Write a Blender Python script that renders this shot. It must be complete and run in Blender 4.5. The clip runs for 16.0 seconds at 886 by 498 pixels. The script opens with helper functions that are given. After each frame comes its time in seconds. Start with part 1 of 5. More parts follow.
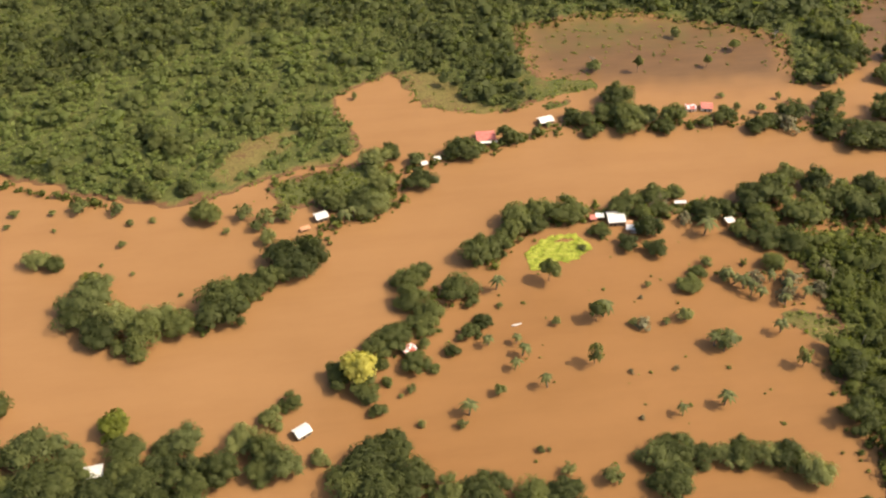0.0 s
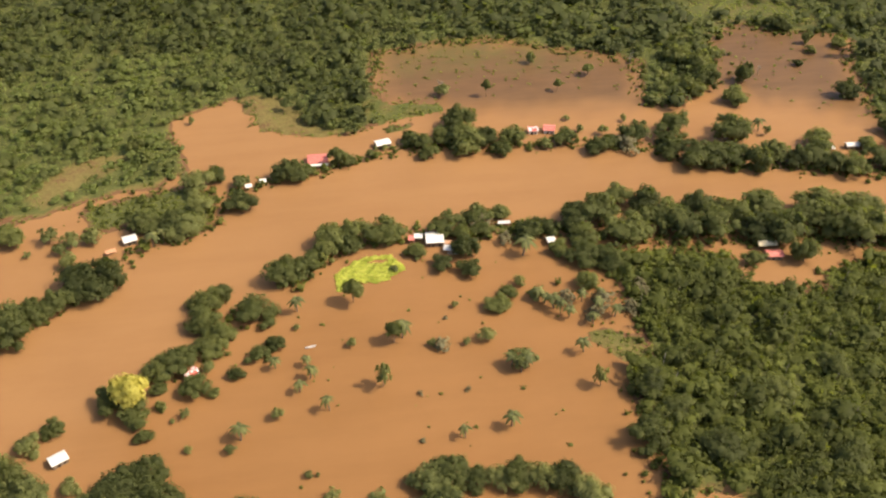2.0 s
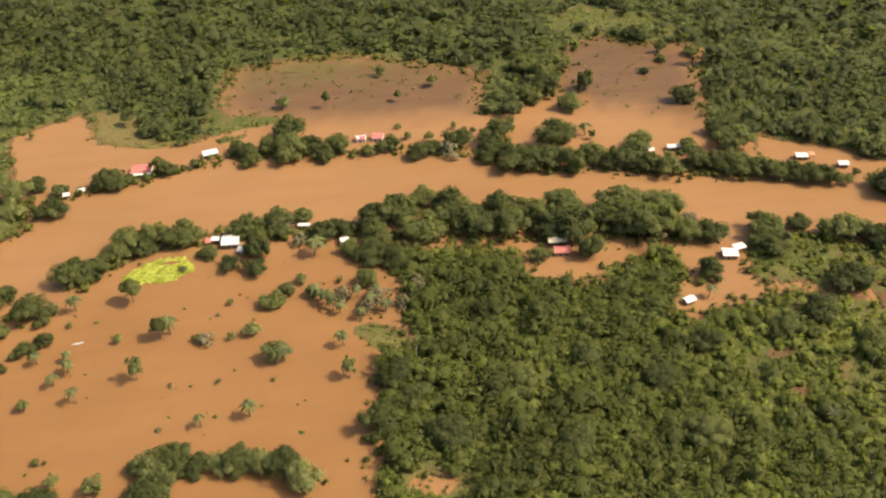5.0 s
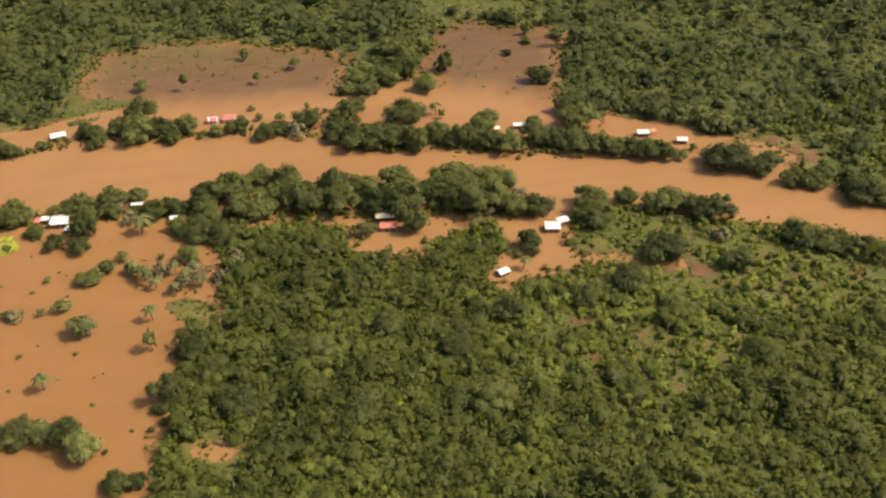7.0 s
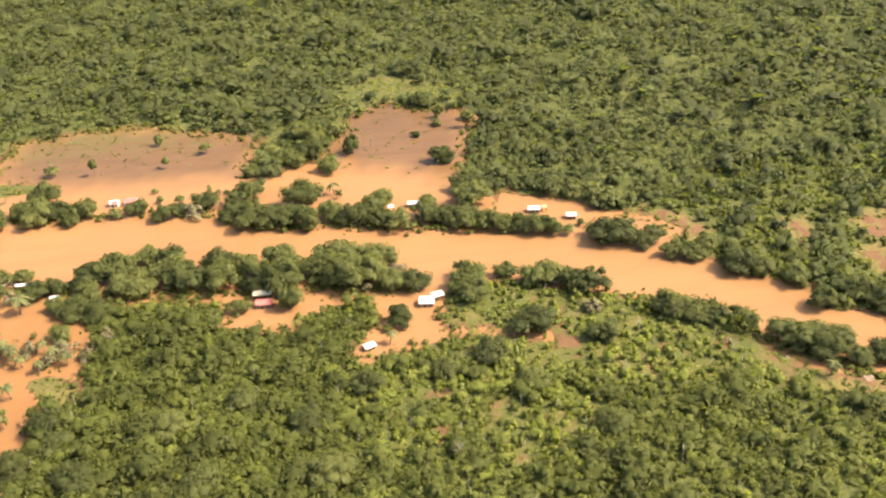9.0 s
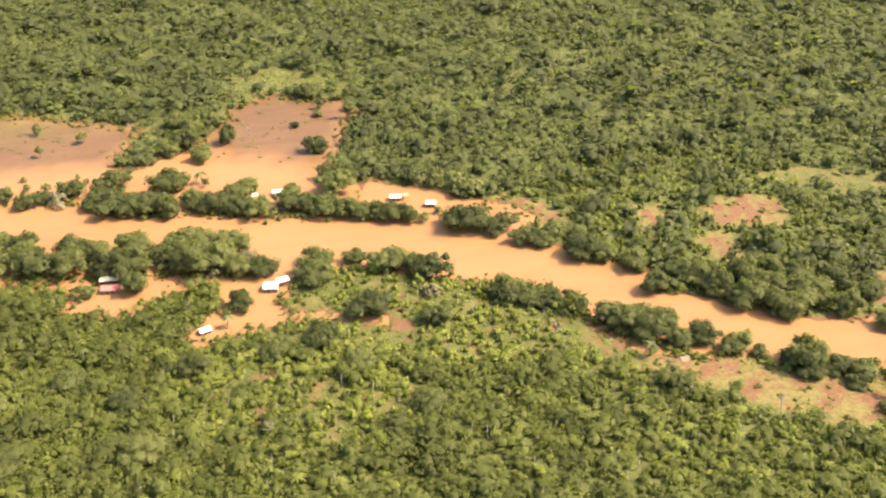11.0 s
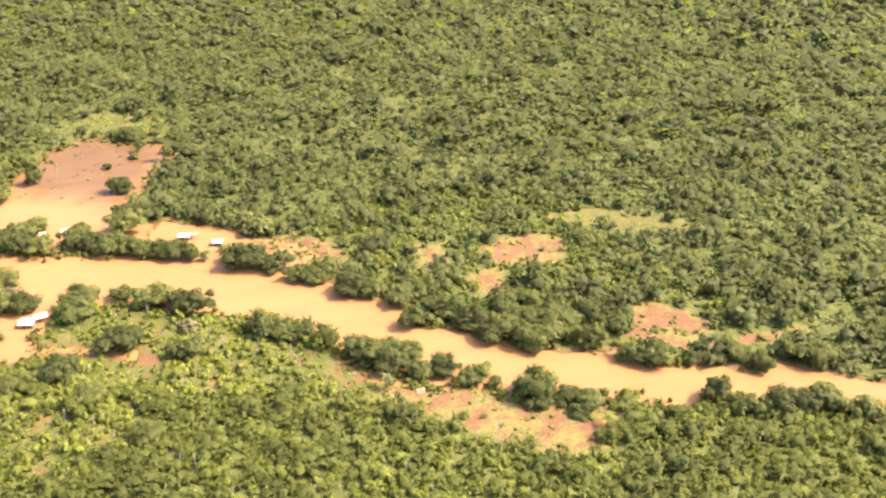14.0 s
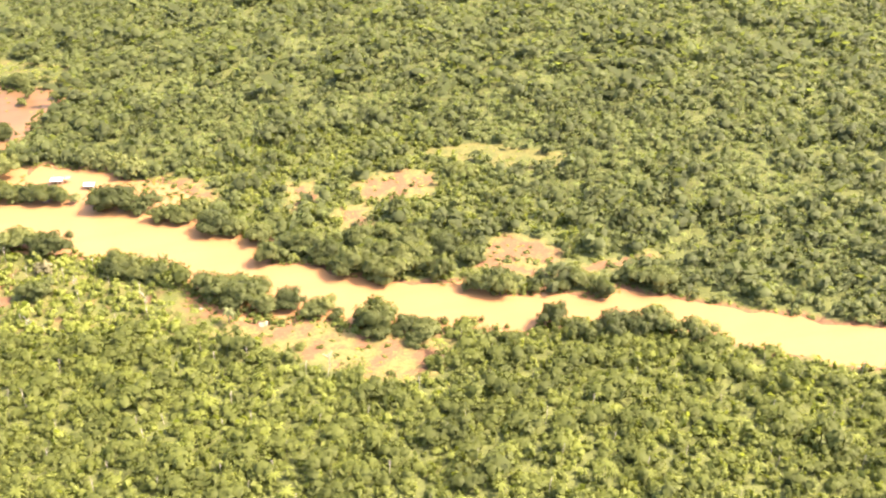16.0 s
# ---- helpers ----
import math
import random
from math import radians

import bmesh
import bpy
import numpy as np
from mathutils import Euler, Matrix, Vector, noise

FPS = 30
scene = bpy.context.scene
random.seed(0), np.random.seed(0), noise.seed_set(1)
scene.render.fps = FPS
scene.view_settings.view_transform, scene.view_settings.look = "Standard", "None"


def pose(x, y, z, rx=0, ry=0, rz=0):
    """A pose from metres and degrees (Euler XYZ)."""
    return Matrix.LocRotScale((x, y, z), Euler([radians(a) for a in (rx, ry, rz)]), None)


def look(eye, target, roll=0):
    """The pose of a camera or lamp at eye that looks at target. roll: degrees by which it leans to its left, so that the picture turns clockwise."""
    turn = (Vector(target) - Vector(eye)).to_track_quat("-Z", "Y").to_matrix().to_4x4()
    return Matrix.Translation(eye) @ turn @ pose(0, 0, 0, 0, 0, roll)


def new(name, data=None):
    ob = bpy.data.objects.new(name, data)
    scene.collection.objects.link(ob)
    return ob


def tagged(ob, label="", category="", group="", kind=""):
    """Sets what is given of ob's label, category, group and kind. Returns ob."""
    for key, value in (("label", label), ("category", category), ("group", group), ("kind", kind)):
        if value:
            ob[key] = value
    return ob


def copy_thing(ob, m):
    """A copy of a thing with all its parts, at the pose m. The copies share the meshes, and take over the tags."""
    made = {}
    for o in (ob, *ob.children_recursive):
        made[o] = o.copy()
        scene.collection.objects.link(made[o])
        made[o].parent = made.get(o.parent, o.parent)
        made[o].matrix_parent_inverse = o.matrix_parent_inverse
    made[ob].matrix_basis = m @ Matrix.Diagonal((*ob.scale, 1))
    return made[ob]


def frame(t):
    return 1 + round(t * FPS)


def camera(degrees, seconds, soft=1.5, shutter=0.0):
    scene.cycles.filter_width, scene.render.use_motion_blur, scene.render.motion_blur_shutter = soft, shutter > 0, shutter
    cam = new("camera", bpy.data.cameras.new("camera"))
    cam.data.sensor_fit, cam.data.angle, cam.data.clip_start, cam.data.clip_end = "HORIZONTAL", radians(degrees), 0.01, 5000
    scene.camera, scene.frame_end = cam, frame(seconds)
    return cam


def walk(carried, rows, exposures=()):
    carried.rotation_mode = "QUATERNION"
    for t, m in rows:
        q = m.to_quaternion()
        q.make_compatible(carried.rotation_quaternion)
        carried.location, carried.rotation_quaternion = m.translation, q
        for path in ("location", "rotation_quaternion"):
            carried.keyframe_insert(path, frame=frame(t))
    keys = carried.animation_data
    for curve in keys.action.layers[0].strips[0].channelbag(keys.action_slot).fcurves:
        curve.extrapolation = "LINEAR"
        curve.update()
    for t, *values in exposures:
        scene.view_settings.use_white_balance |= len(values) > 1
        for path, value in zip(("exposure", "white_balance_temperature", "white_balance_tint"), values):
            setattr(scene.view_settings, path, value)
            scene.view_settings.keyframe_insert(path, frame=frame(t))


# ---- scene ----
# ---- camera: a side window of a low aircraft, following the river ----
cam = camera(50.01, 16.0, soft=2.2)
PATH = [
    (0, (0.00, -0.00, 249.99), (10.77, 74.90, 184.62), -0.30),
    (0.5, (17.25, 3.23, 243.23), (28.21, 77.53, 177.20), -1.76),
    (1, (34.25, 1.96, 238.07), (46.70, 76.83, 172.96), -1.43),
    (1.5, (50.73, -2.54, 234.87), (63.46, 73.70, 171.42), -0.56),
    (2, (66.55, -7.77, 232.66), (79.89, 70.13, 171.40), 0.15),
    (2.5, (81.95, -12.70, 230.69), (95.85, 65.33, 169.72), 0.52),
    (3, (96.98, -17.35, 228.76), (111.13, 60.61, 167.75), 0.24),
    (3.5, (111.74, -21.90, 226.94), (124.70, 57.01, 166.90), 0.09),
    (5.8, (181.94, -43.20, 218.04), (192.71, 37.82, 160.43), -2.58),
    (6, (187.67, -44.86, 217.25), (199.41, 35.25, 158.56), -2.36),
    (6.5, (201.91, -49.08, 215.32), (214.45, 31.28, 157.15), -2.24),
    (7, (215.99, -53.00, 213.28), (229.10, 27.45, 155.35), -1.62),
    (7.5, (229.62, -56.47, 211.31), (241.81, 26.60, 157.01), -2.19),
    (8, (242.60, -59.86, 209.60), (256.07, 22.46, 154.46), -1.56),
    (8.5, (255.29, -63.25, 208.26), (268.38, 21.11, 156.16), -2.15),
    (9, (267.85, -66.80, 207.39), (281.15, 18.82, 157.48), -2.66),
    (9.2, (272.86, -68.25, 207.06), (287.08, 17.29, 157.26), -2.41),
    (11.3, (323.50, -85.78, 202.78), (340.73, -0.93, 152.74), -1.37),
    (11.5, (328.27, -87.17, 202.21), (346.43, -2.42, 152.33), -1.15),
    (12, (340.23, -90.68, 200.75), (359.10, -6.46, 150.25), -0.77),
    (12.5, (352.12, -94.36, 199.46), (371.63, -9.05, 151.08), -0.39),
    (13, (363.99, -98.45, 198.41), (384.09, -11.72, 152.86), 0.14),
    (13.5, (375.96, -102.61, 197.16), (397.21, -15.53, 152.81), 0.03),
    (14, (388.04, -106.75, 195.76), (410.31, -20.11, 151.05), 0.00),
    (14.5, (400.29, -111.19, 194.46), (423.13, -25.66, 147.95), 0.19),
    (15, (412.57, -115.76, 193.40), (436.17, -31.70, 144.65), -0.11),
    (15.5, (425.10, -120.62, 192.57), (448.75, -36.76, 143.49), 0.01),
    (16, (437.62, -125.38, 191.92), (460.54, -41.62, 142.33), -1.03),
]
EXPOSURES = [(0.0, 0.57, 6720, 11), (0.5, 0.44, 6720, 11), (1.0, 0.62, 6720, 11), (1.6, 0.62, 6720, 11),
             (2.0, 0.56, 6720, 12), (2.5, 0.68, 6720, 12), (3.0, 0.84, 6720, 12), (3.5, 0.47, 6720, 12),
             (4.6, 0.56, 6720, 12), (6.0, 0.60, 6720, 12), (6.6, 0.50, 6720, 12), (7.0, 0.45, 6720, 12), (7.4, 0.56, 6720, 12), (8.0, 0.98, 6720, 12),
             (8.5, 1.46, 6640, 15), (9.0, 1.44, 6640, 15), (12.5, 1.74, 6600, 18),
             (13.0, 1.74, 6600, 18), (13.5, 1.98, 6600, 19), (13.9, 1.98, 6600, 19), (14.6, 2.36, 6600, 19), (16.0, 2.44, 6600, 19)]
SKY_STRENGTH, SUN_STRENGTH, SUN_COLOR = 0.165, 3.3, (1.0, 0.89, 0.71)
walk(cam, [(t, look(eye, target, roll)) for t, eye, target, roll in PATH], EXPOSURES)

# ---- world, sun ----
SUN_AZIMUTH, SUN_HEIGHT = 102.0, 49.0      # degrees from +y towards +x; above the horizon
world = bpy.data.worlds.new("world")
scene.world = world
world.use_nodes = True
wn = world.node_tree.nodes
sky = wn.new("ShaderNodeTexSky")
sky.sky_type, sky.sun_disc = "NISHITA", False
sky.sun_elevation, sky.sun_rotation = radians(SUN_HEIGHT), radians(SUN_AZIMUTH)
sky.air_density, sky.dust_density = 0.9, 4.0
wn["Background"].inputs["Strength"].default_value = SKY_STRENGTH
world.node_tree.links.new(sky.outputs["Color"], wn["Background"].inputs["Color"])

sun = new("sun", bpy.data.lights.new("sun", "SUN"))
sun.data.energy, sun.data.angle, sun.data.color = SUN_STRENGTH, radians(0.6), SUN_COLOR
sun_way = Vector((math.sin(radians(SUN_AZIMUTH)) * math.cos(radians(SUN_HEIGHT)),
                  math.cos(radians(SUN_AZIMUTH)) * math.cos(radians(SUN_HEIGHT)), math.sin(radians(SUN_HEIGHT))))
sun.matrix_world = look(sun_way * 900 + Vector((250, 250, 0)), (250, 250, 0))


# ---- materials ----
def surface(name, rough=0.8, spec=0.3):
    """A new material with its node tree, its Principled node and a helper that adds nodes."""
    mat = bpy.data.materials.new(name)
    mat.use_nodes = True
    nt = mat.node_tree
    bsdf = nt.nodes["Principled BSDF"]
    bsdf.inputs["Roughness"].default_value = rough
    bsdf.inputs["Specular IOR Level"].default_value = spec
    return mat, nt, bsdf


def noise_of(nt, scale, detail=4.0, rough=0.6, stretch=None, space="Object"):
    tc = nt.nodes.new("ShaderNodeTexCoord")
    out = tc.outputs[space]
    if stretch:
        mp = nt.nodes.new("ShaderNodeMapping")
        mp.inputs["Scale"].default_value = stretch[:3]
        mp.inputs["Rotation"].default_value[2] = radians(stretch[3])
        nt.links.new(out, mp.inputs["Vector"])
        out = mp.outputs["Vector"]
    n = nt.nodes.new("ShaderNodeTexNoise")
    n.inputs["Scale"].default_value, n.inputs["Detail"].default_value, n.inputs["Roughness"].default_value = scale, detail, rough
    nt.links.new(out, n.inputs["Vector"])
    return n.outputs["Fac"]


def ramp_of(nt, fac, stops):
    r = nt.nodes.new("ShaderNodeValToRGB")
    while len(r.color_ramp.elements) < len(stops):
        r.color_ramp.elements.new(0.5)
    for e, (at, colour) in zip(r.color_ramp.elements, stops):
        e.position, e.color = at, (*colour, 1)
    nt.links.new(fac, r.inputs["Fac"])
    return r.outputs["Color"]


def mix_of(nt, fac, a, b, mode="MIX"):
    m = nt.nodes.new("ShaderNodeMix")
    m.data_type, m.blend_type = "RGBA", mode
    for socket, value in ((m.inputs[0], fac), (m.inputs[6], a), (m.inputs[7], b)):
        if isinstance(value, (int, float)):
            socket.default_value = value
        elif isinstance(value, tuple):
            socket.default_value = (*value, 1)
        else:
            nt.links.new(value, socket)
    return m.outputs[2]


def math_of(nt, op, a, b=0.0, clamp=False):
    m = nt.nodes.new("ShaderNodeMath")
    m.operation, m.use_clamp = op, clamp
    for socket, value in zip(m.inputs, (a, b)):
        if isinstance(value, (int, float)):
            socket.default_value = value
        else:
            nt.links.new(value, socket)
    return m.outputs[0]


def bump_of(nt, bsdf, height, strength, distance):
    b = nt.nodes.new("ShaderNodeBump")
    b.inputs["Strength"].default_value, b.inputs["Distance"].default_value = strength, distance
    nt.links.new(height, b.inputs["Height"])
    nt.links.new(b.outputs["Normal"], bsdf.inputs["Normal"])


def attribute_of(nt, name):
    a = nt.nodes.new("ShaderNodeAttribute")
    a.attribute_name = name
    return a.outputs["Fac"]


def water_material():
    mat, nt, bsdf = surface("muddy_flood_water", 0.45, 0.06)
    broad = noise_of(nt, 0.012, 5, 0.6)
    streak = noise_of(nt, 0.05, 5, 0.65, (0.35, 1.6, 1, 12))
    deep = ramp_of(nt, broad, [(0.3, (0.262, 0.136, 0.053)), (0.5, (0.281, 0.147, 0.058)), (0.72, (0.299, 0.157, 0.063))])
    silt = ramp_of(nt, noise_of(nt, 0.06, 6, 0.7, (0.4, 1.6, 1, 8)),
                   [(0.3, (0.112, 0.062, 0.027)), (0.5, (0.138, 0.076, 0.033)), (0.7, (0.165, 0.090, 0.038))])
    weed = ramp_of(nt, noise_of(nt, 0.16, 6, 0.7, (0.6, 1.4, 1, 8)), [(0.32, (0.148, 0.086, 0.030)), (0.55, (0.118, 0.094, 0.027)), (0.75, (0.090, 0.092, 0.022))])
    ochre = ramp_of(nt, broad, [(0.3, (0.228, 0.113, 0.040)), (0.5, (0.245, 0.122, 0.044)), (0.72, (0.262, 0.131, 0.048))])
    deep = mix_of(nt, attribute_of(nt, "field"), deep, ochre)
    silt = mix_of(nt, attribute_of(nt, "veil"), silt, weed)
    colour = mix_of(nt, attribute_of(nt, "shallow"), deep, silt)
    nt.links.new(math_of(nt, "SUBTRACT", 0.06, math_of(nt, "MULTIPLY", attribute_of(nt, "shallow"), -0.04)), bsdf.inputs["Specular IOR Level"])
    swirl = ramp_of(nt, streak, [(0.30, (0.93, 0.92, 0.91)), (0.55, (1, 1, 1)), (0.78, (1.03, 1.025, 1.02))])
    nt.links.new(mix_of(nt, 1.0, colour, swirl, "MULTIPLY"), bsdf.inputs["Base Color"])
    bump_of(nt, bsdf, noise_of(nt, 0.9, 5, 0.6, (0.8, 1.3, 1, 20)), 0.25, 0.06)
    return mat


def ground_material():
    """Silt, grass and wet ploughed mud, mixed by the ground's own cover and wet values."""
    mat, nt, bsdf = surface("flood_plain_ground", 0.9, 0.2)
    fine, broad = noise_of(nt, 0.8, 6, 0.7), noise_of(nt, 0.06, 5, 0.6)
    soil = ramp_of(nt, fine, [(0.3, (0.110, 0.056, 0.025)), (0.55, (0.158, 0.080, 0.035)), (0.75, (0.210, 0.113, 0.052))])
    grass = ramp_of(nt, fine, [(0.25, (0.080, 0.068, 0.018)), (0.5, (0.152, 0.120, 0.035)), (0.75, (0.215, 0.166, 0.055))])
    fresh = ramp_of(nt, fine, [(0.25, (0.044, 0.050, 0.012)), (0.5, (0.078, 0.086, 0.019)), (0.75, (0.122, 0.122, 0.030))])
    floor = ramp_of(nt, fine, [(0.3, (0.052, 0.058, 0.016)), (0.55, (0.096, 0.102, 0.026)), (0.8, (0.152, 0.150, 0.038))])
    patchy = math_of(nt, "ADD", attribute_of(nt, "cover"), math_of(nt, "MULTIPLY", math_of(nt, "SUBTRACT", broad, 0.5), 1.2))
    speck = math_of(nt, "ADD", patchy, math_of(nt, "MULTIPLY", math_of(nt, "SUBTRACT", fine, 0.5), 0.9))
    cover = math_of(nt, "MULTIPLY", math_of(nt, "SUBTRACT", speck, 0.35), 3.5, True)
    base = mix_of(nt, cover, soil, mix_of(nt, attribute_of(nt, "wood"), mix_of(nt, attribute_of(nt, "lush"), grass, fresh), floor))
    nt.links.new(base, bsdf.inputs["Base Color"])
    bump_of(nt, bsdf, fine, 0.6, 0.25)
    return mat


def leaf_material(name, dark, mid, light, by_object=False, translucent=0.42):
    """Foliage: each clump has its own shade, and each plant its own tint."""
    mat, nt, bsdf = surface(name, 0.65, 0.25)
    geo = nt.nodes.new("ShaderNodeNewGeometry")
    if by_object:
        tint = nt.nodes.new("ShaderNodeObjectInfo").outputs["Random"]
    else:
        tint = attribute_of(nt, "tint")
    leaf = math_of(nt, "MULTIPLY", math_of(nt, "SUBTRACT", geo.outputs["Random Per Island"], 0.5), 0.16)
    fac = math_of(nt, "ADD", math_of(nt, "ADD", math_of(nt, "MULTIPLY", tint, 0.75), 0.12), leaf, True)
    colour = ramp_of(nt, fac, [(0.0, dark), (0.5, mid), (1.0, light)])
    nt.links.new(colour, bsdf.inputs["Base Color"])
    tr = nt.nodes.new("ShaderNodeBsdfTranslucent")
    nt.links.new(mix_of(nt, 1.0, colour, (1.15, 1.2, 0.6), "MULTIPLY"), tr.inputs["Color"])
    mx = nt.nodes.new("ShaderNodeMixShader")
    mx.inputs[0].default_value = translucent
    nt.links.new(bsdf.outputs[0], mx.inputs[1])
    nt.links.new(tr.outputs[0], mx.inputs[2])
    nt.links.new(mx.outputs[0], nt.nodes["Material Output"].inputs["Surface"])
    return mat


def plain_material(name, a, b, scale=1.5, rough=0.7, spec=0.3, bump=0.3, metal=0.0, stretch=None):
    mat, nt, bsdf = surface(name, rough, spec)
    bsdf.inputs["Metallic"].default_value = metal
    grain, stain = noise_of(nt, scale * 6, 5, 0.7, stretch), noise_of(nt, scale, 4, 0.6)
    tone = math_of(nt, "ADD", math_of(nt, "MULTIPLY", grain, 0.4), math_of(nt, "MULTIPLY", stain, 0.6))
    nt.links.new(ramp_of(nt, tone, [(0.34, a), (0.62, b)]), bsdf.inputs["Base Color"])
    bump_of(nt, bsdf, grain, bump, 0.03)
    return mat


WATER, GROUND = water_material(), ground_material()
FOREST_LEAF = leaf_material("forest_leaves", (0.068, 0.078, 0.017), (0.138, 0.153, 0.031), (0.262, 0.286, 0.052), False, 0.53)
# North wood leaves: extra blue puts distance haze into the leaf colour.
HAZY_NORTH_LEAF = leaf_material("hazy_north_wood_leaves", (0.066, 0.075, 0.024), (0.130, 0.146, 0.042), (0.204, 0.240, 0.062), False, 0.54)
TREE_LEAF = leaf_material("tree_leaves", (0.066, 0.077, 0.023), (0.126, 0.139, 0.040), (0.208, 0.218, 0.064), True, 0.53)
SHRUB_LEAF = leaf_material("shrub_leaves", (0.095, 0.108, 0.034), (0.17, 0.182, 0.055), (0.26, 0.262, 0.085), True)
PALM_LEAF = leaf_material("palm_leaves", (0.075, 0.085, 0.028), (0.15, 0.160, 0.05), (0.25, 0.25, 0.085), True)
YELLOW_LEAF = leaf_material("yellow_blossom", (0.20, 0.185, 0.035), (0.43, 0.38, 0.07), (0.62, 0.55, 0.13), True)
LIME_LEAF = leaf_material("lime_leaves", (0.08, 0.10, 0.012), (0.19, 0.20, 0.025), (0.30, 0.29, 0.05), True)
MAT_LEAF = leaf_material("floating_weed", (0.22, 0.27, 0.03), (0.54, 0.56, 0.09), (0.70, 0.68, 0.16))
DRY_LEAF = leaf_material("dry_twigs", (0.10, 0.088, 0.038), (0.15, 0.13, 0.058), (0.20, 0.172, 0.082), True, 0.1)
BARK = plain_material("bark", (0.10, 0.07, 0.045), (0.24, 0.18, 0.12), 2.0, 0.9)
PALE_BARK = plain_material("pale_bark", (0.20, 0.17, 0.12), (0.34, 0.30, 0.23), 2.0, 0.9)
TIN = plain_material("pale_roof_sheets", (0.54, 0.50, 0.42), (0.78, 0.74, 0.65), 0.5, 0.6, 0.2, 0.2)
RED_TIN = plain_material("red_roof", (0.44, 0.105, 0.075), (0.62, 0.215, 0.16), 0.6, 0.6, 0.3, 0.3)
RUST_TIN = plain_material("rusty_roof", (0.40, 0.16, 0.07), (0.62, 0.34, 0.18), 0.8, 0.7, 0.3, 0.3)


def patched_roof():
    """Red sheets with pale, newer ones between them."""
    mat, nt, bsdf = surface("patched_red_and_white_roof", 0.6, 0.3)
    patch = noise_of(nt, 0.55, 2, 0.5, (1.2, 0.5, 0.5, 0))
    red = ramp_of(nt, noise_of(nt, 5, 5, 0.7), [(0.3, (0.42, 0.07, 0.05)), (0.7, (0.66, 0.17, 0.12))])
    pale = ramp_of(nt, noise_of(nt, 3, 5, 0.7), [(0.3, (0.60, 0.54, 0.50)), (0.7, (0.80, 0.77, 0.73))])
    fac = math_of(nt, "MULTIPLY", math_of(nt, "SUBTRACT", patch, 0.49), 25.0, True)
    nt.links.new(mix_of(nt, fac, red, pale), bsdf.inputs["Base Color"])
    return mat


PATCHED_TIN = patched_roof()
WHITEWASH = plain_material("whitewashed_wall", (0.52, 0.47, 0.40), (0.74, 0.70, 0.62), 0.7, 0.85)
PLANK = plain_material("weathered_planks", (0.12, 0.085, 0.055), (0.28, 0.21, 0.14), 1.5, 0.85, 0.2, 0.5, 0.0, (4, 4, 0.5, 0))
DARK_DOOR = plain_material("dark_door", (0.03, 0.022, 0.016), (0.07, 0.05, 0.035), 1.0, 0.7)
SAND = plain_material("pale_sand", (0.22, 0.150, 0.100), (0.32, 0.230, 0.160), 0.6, 0.95, 0.1)
CREAM_TIN = plain_material("cream_roof_sheets", (0.52, 0.42, 0.24), (0.70, 0.60, 0.38), 0.6, 0.6, 0.3, 0.3)
GREY_HULL = plain_material("weathered_hull", (0.45, 0.42, 0.38), (0.66, 0.63, 0.58), 1.0, 0.7)

# ---- plan: shores, clearings and trees, in metres (trees: x, y, crown radius, height) ----
NORTH_SHORE_WEST = [(-145.5, 364.4), (-129.9, 357.8), (-111.5, 346.7), (-96.4, 339.2), (-72, 330.4), (-57.9, 331.4), (-34.1, 341.9), (-14.2, 348.2),
    (3.6, 352), (14.6, 362), (8.9, 385.2), (3, 408.1), (19.1, 417.5), (35.1, 425.6), (42.4, 408.4), (45.9, 392.1), (70.9, 383.2), (88.6, 381.9)]
NORTH_SHORE_FIELDS = [(106, 390.2), (117.1, 394.1), (135.4, 397), (134.6, 404.8), (109.5, 408.9), (103.9, 428.4), (108.8, 464.9), (133.9, 470.4),
    (159.6, 475.2), (185, 472.7), (204.7, 456.8), (234, 444.8), (248.1, 432), (235.9, 385.6), (254, 382.7), (262.6, 393.5), (276, 400.8), (292.5,
    431.9), (299.2, 459), (323.5, 468.5), (338.5, 454.3), (357.6, 451.2), (375, 440.7), (358, 407.4), (353.9, 388.3), (343.7, 353.7)]
NORTH_SHORE_EAST = [(343.1, 340.1), (355.7, 336.4), (354, 320.6), (359.8, 337.3), (376.1, 327.2), (390.3, 319), (399.9, 306.7), (420.4, 296.2),
    (429.8, 280.4), (421.2, 269.5), (430.6, 258.9), (433.5, 248.1), (445.3, 235.5), (459.7, 227.5), (457, 207.8), (473.7, 201.8), (485.6, 189.5),
    (500.3, 180.5), (517.8, 173.4), (531.6, 173.4), (533.9, 160.2), (540.7, 157), (556.2, 155.9), (571.8, 145.4), (583.6, 150.1), (597.9, 138)]
SOUTH_SHORE_WEST = [(164.7, 169.4), (167.8, 183.3), (166.8, 196.2), (168.7, 209.6), (179.2, 216.5), (180.6, 231.6), (180.4, 244.6), (178.3, 266.1),
    (182.7, 270.9), (200.2, 271.9), (228.6, 265.4), (228, 249), (253.7, 237.8), (260.1, 249.9), (288.1, 253.2), (289, 237.9), (276.2, 222.1), (278.5,
    211.2), (295.1, 218.1), (319.8, 220.8), (312.4, 232.9), (316.8, 247.8), (326.8, 257.5), (337.6, 253.9), (349.5, 253.4), (356.9, 247.6), (379.1,
    237.7), (409.1, 225.9)]
SOUTH_SHORE_EAST = [(424.5, 204.6), (424.8, 190.6), (436.6, 173.1), (449.5, 166.7), (468.7, 161.3), (482.4, 153), (500.8, 142.1), (510.6, 144.9),
    (522.9, 143.8), (519.8, 137.7), (538.1, 130.7), (551.4, 136), (561.3, 125.2), (582.1, 122.9), (586.4, 118.8)]
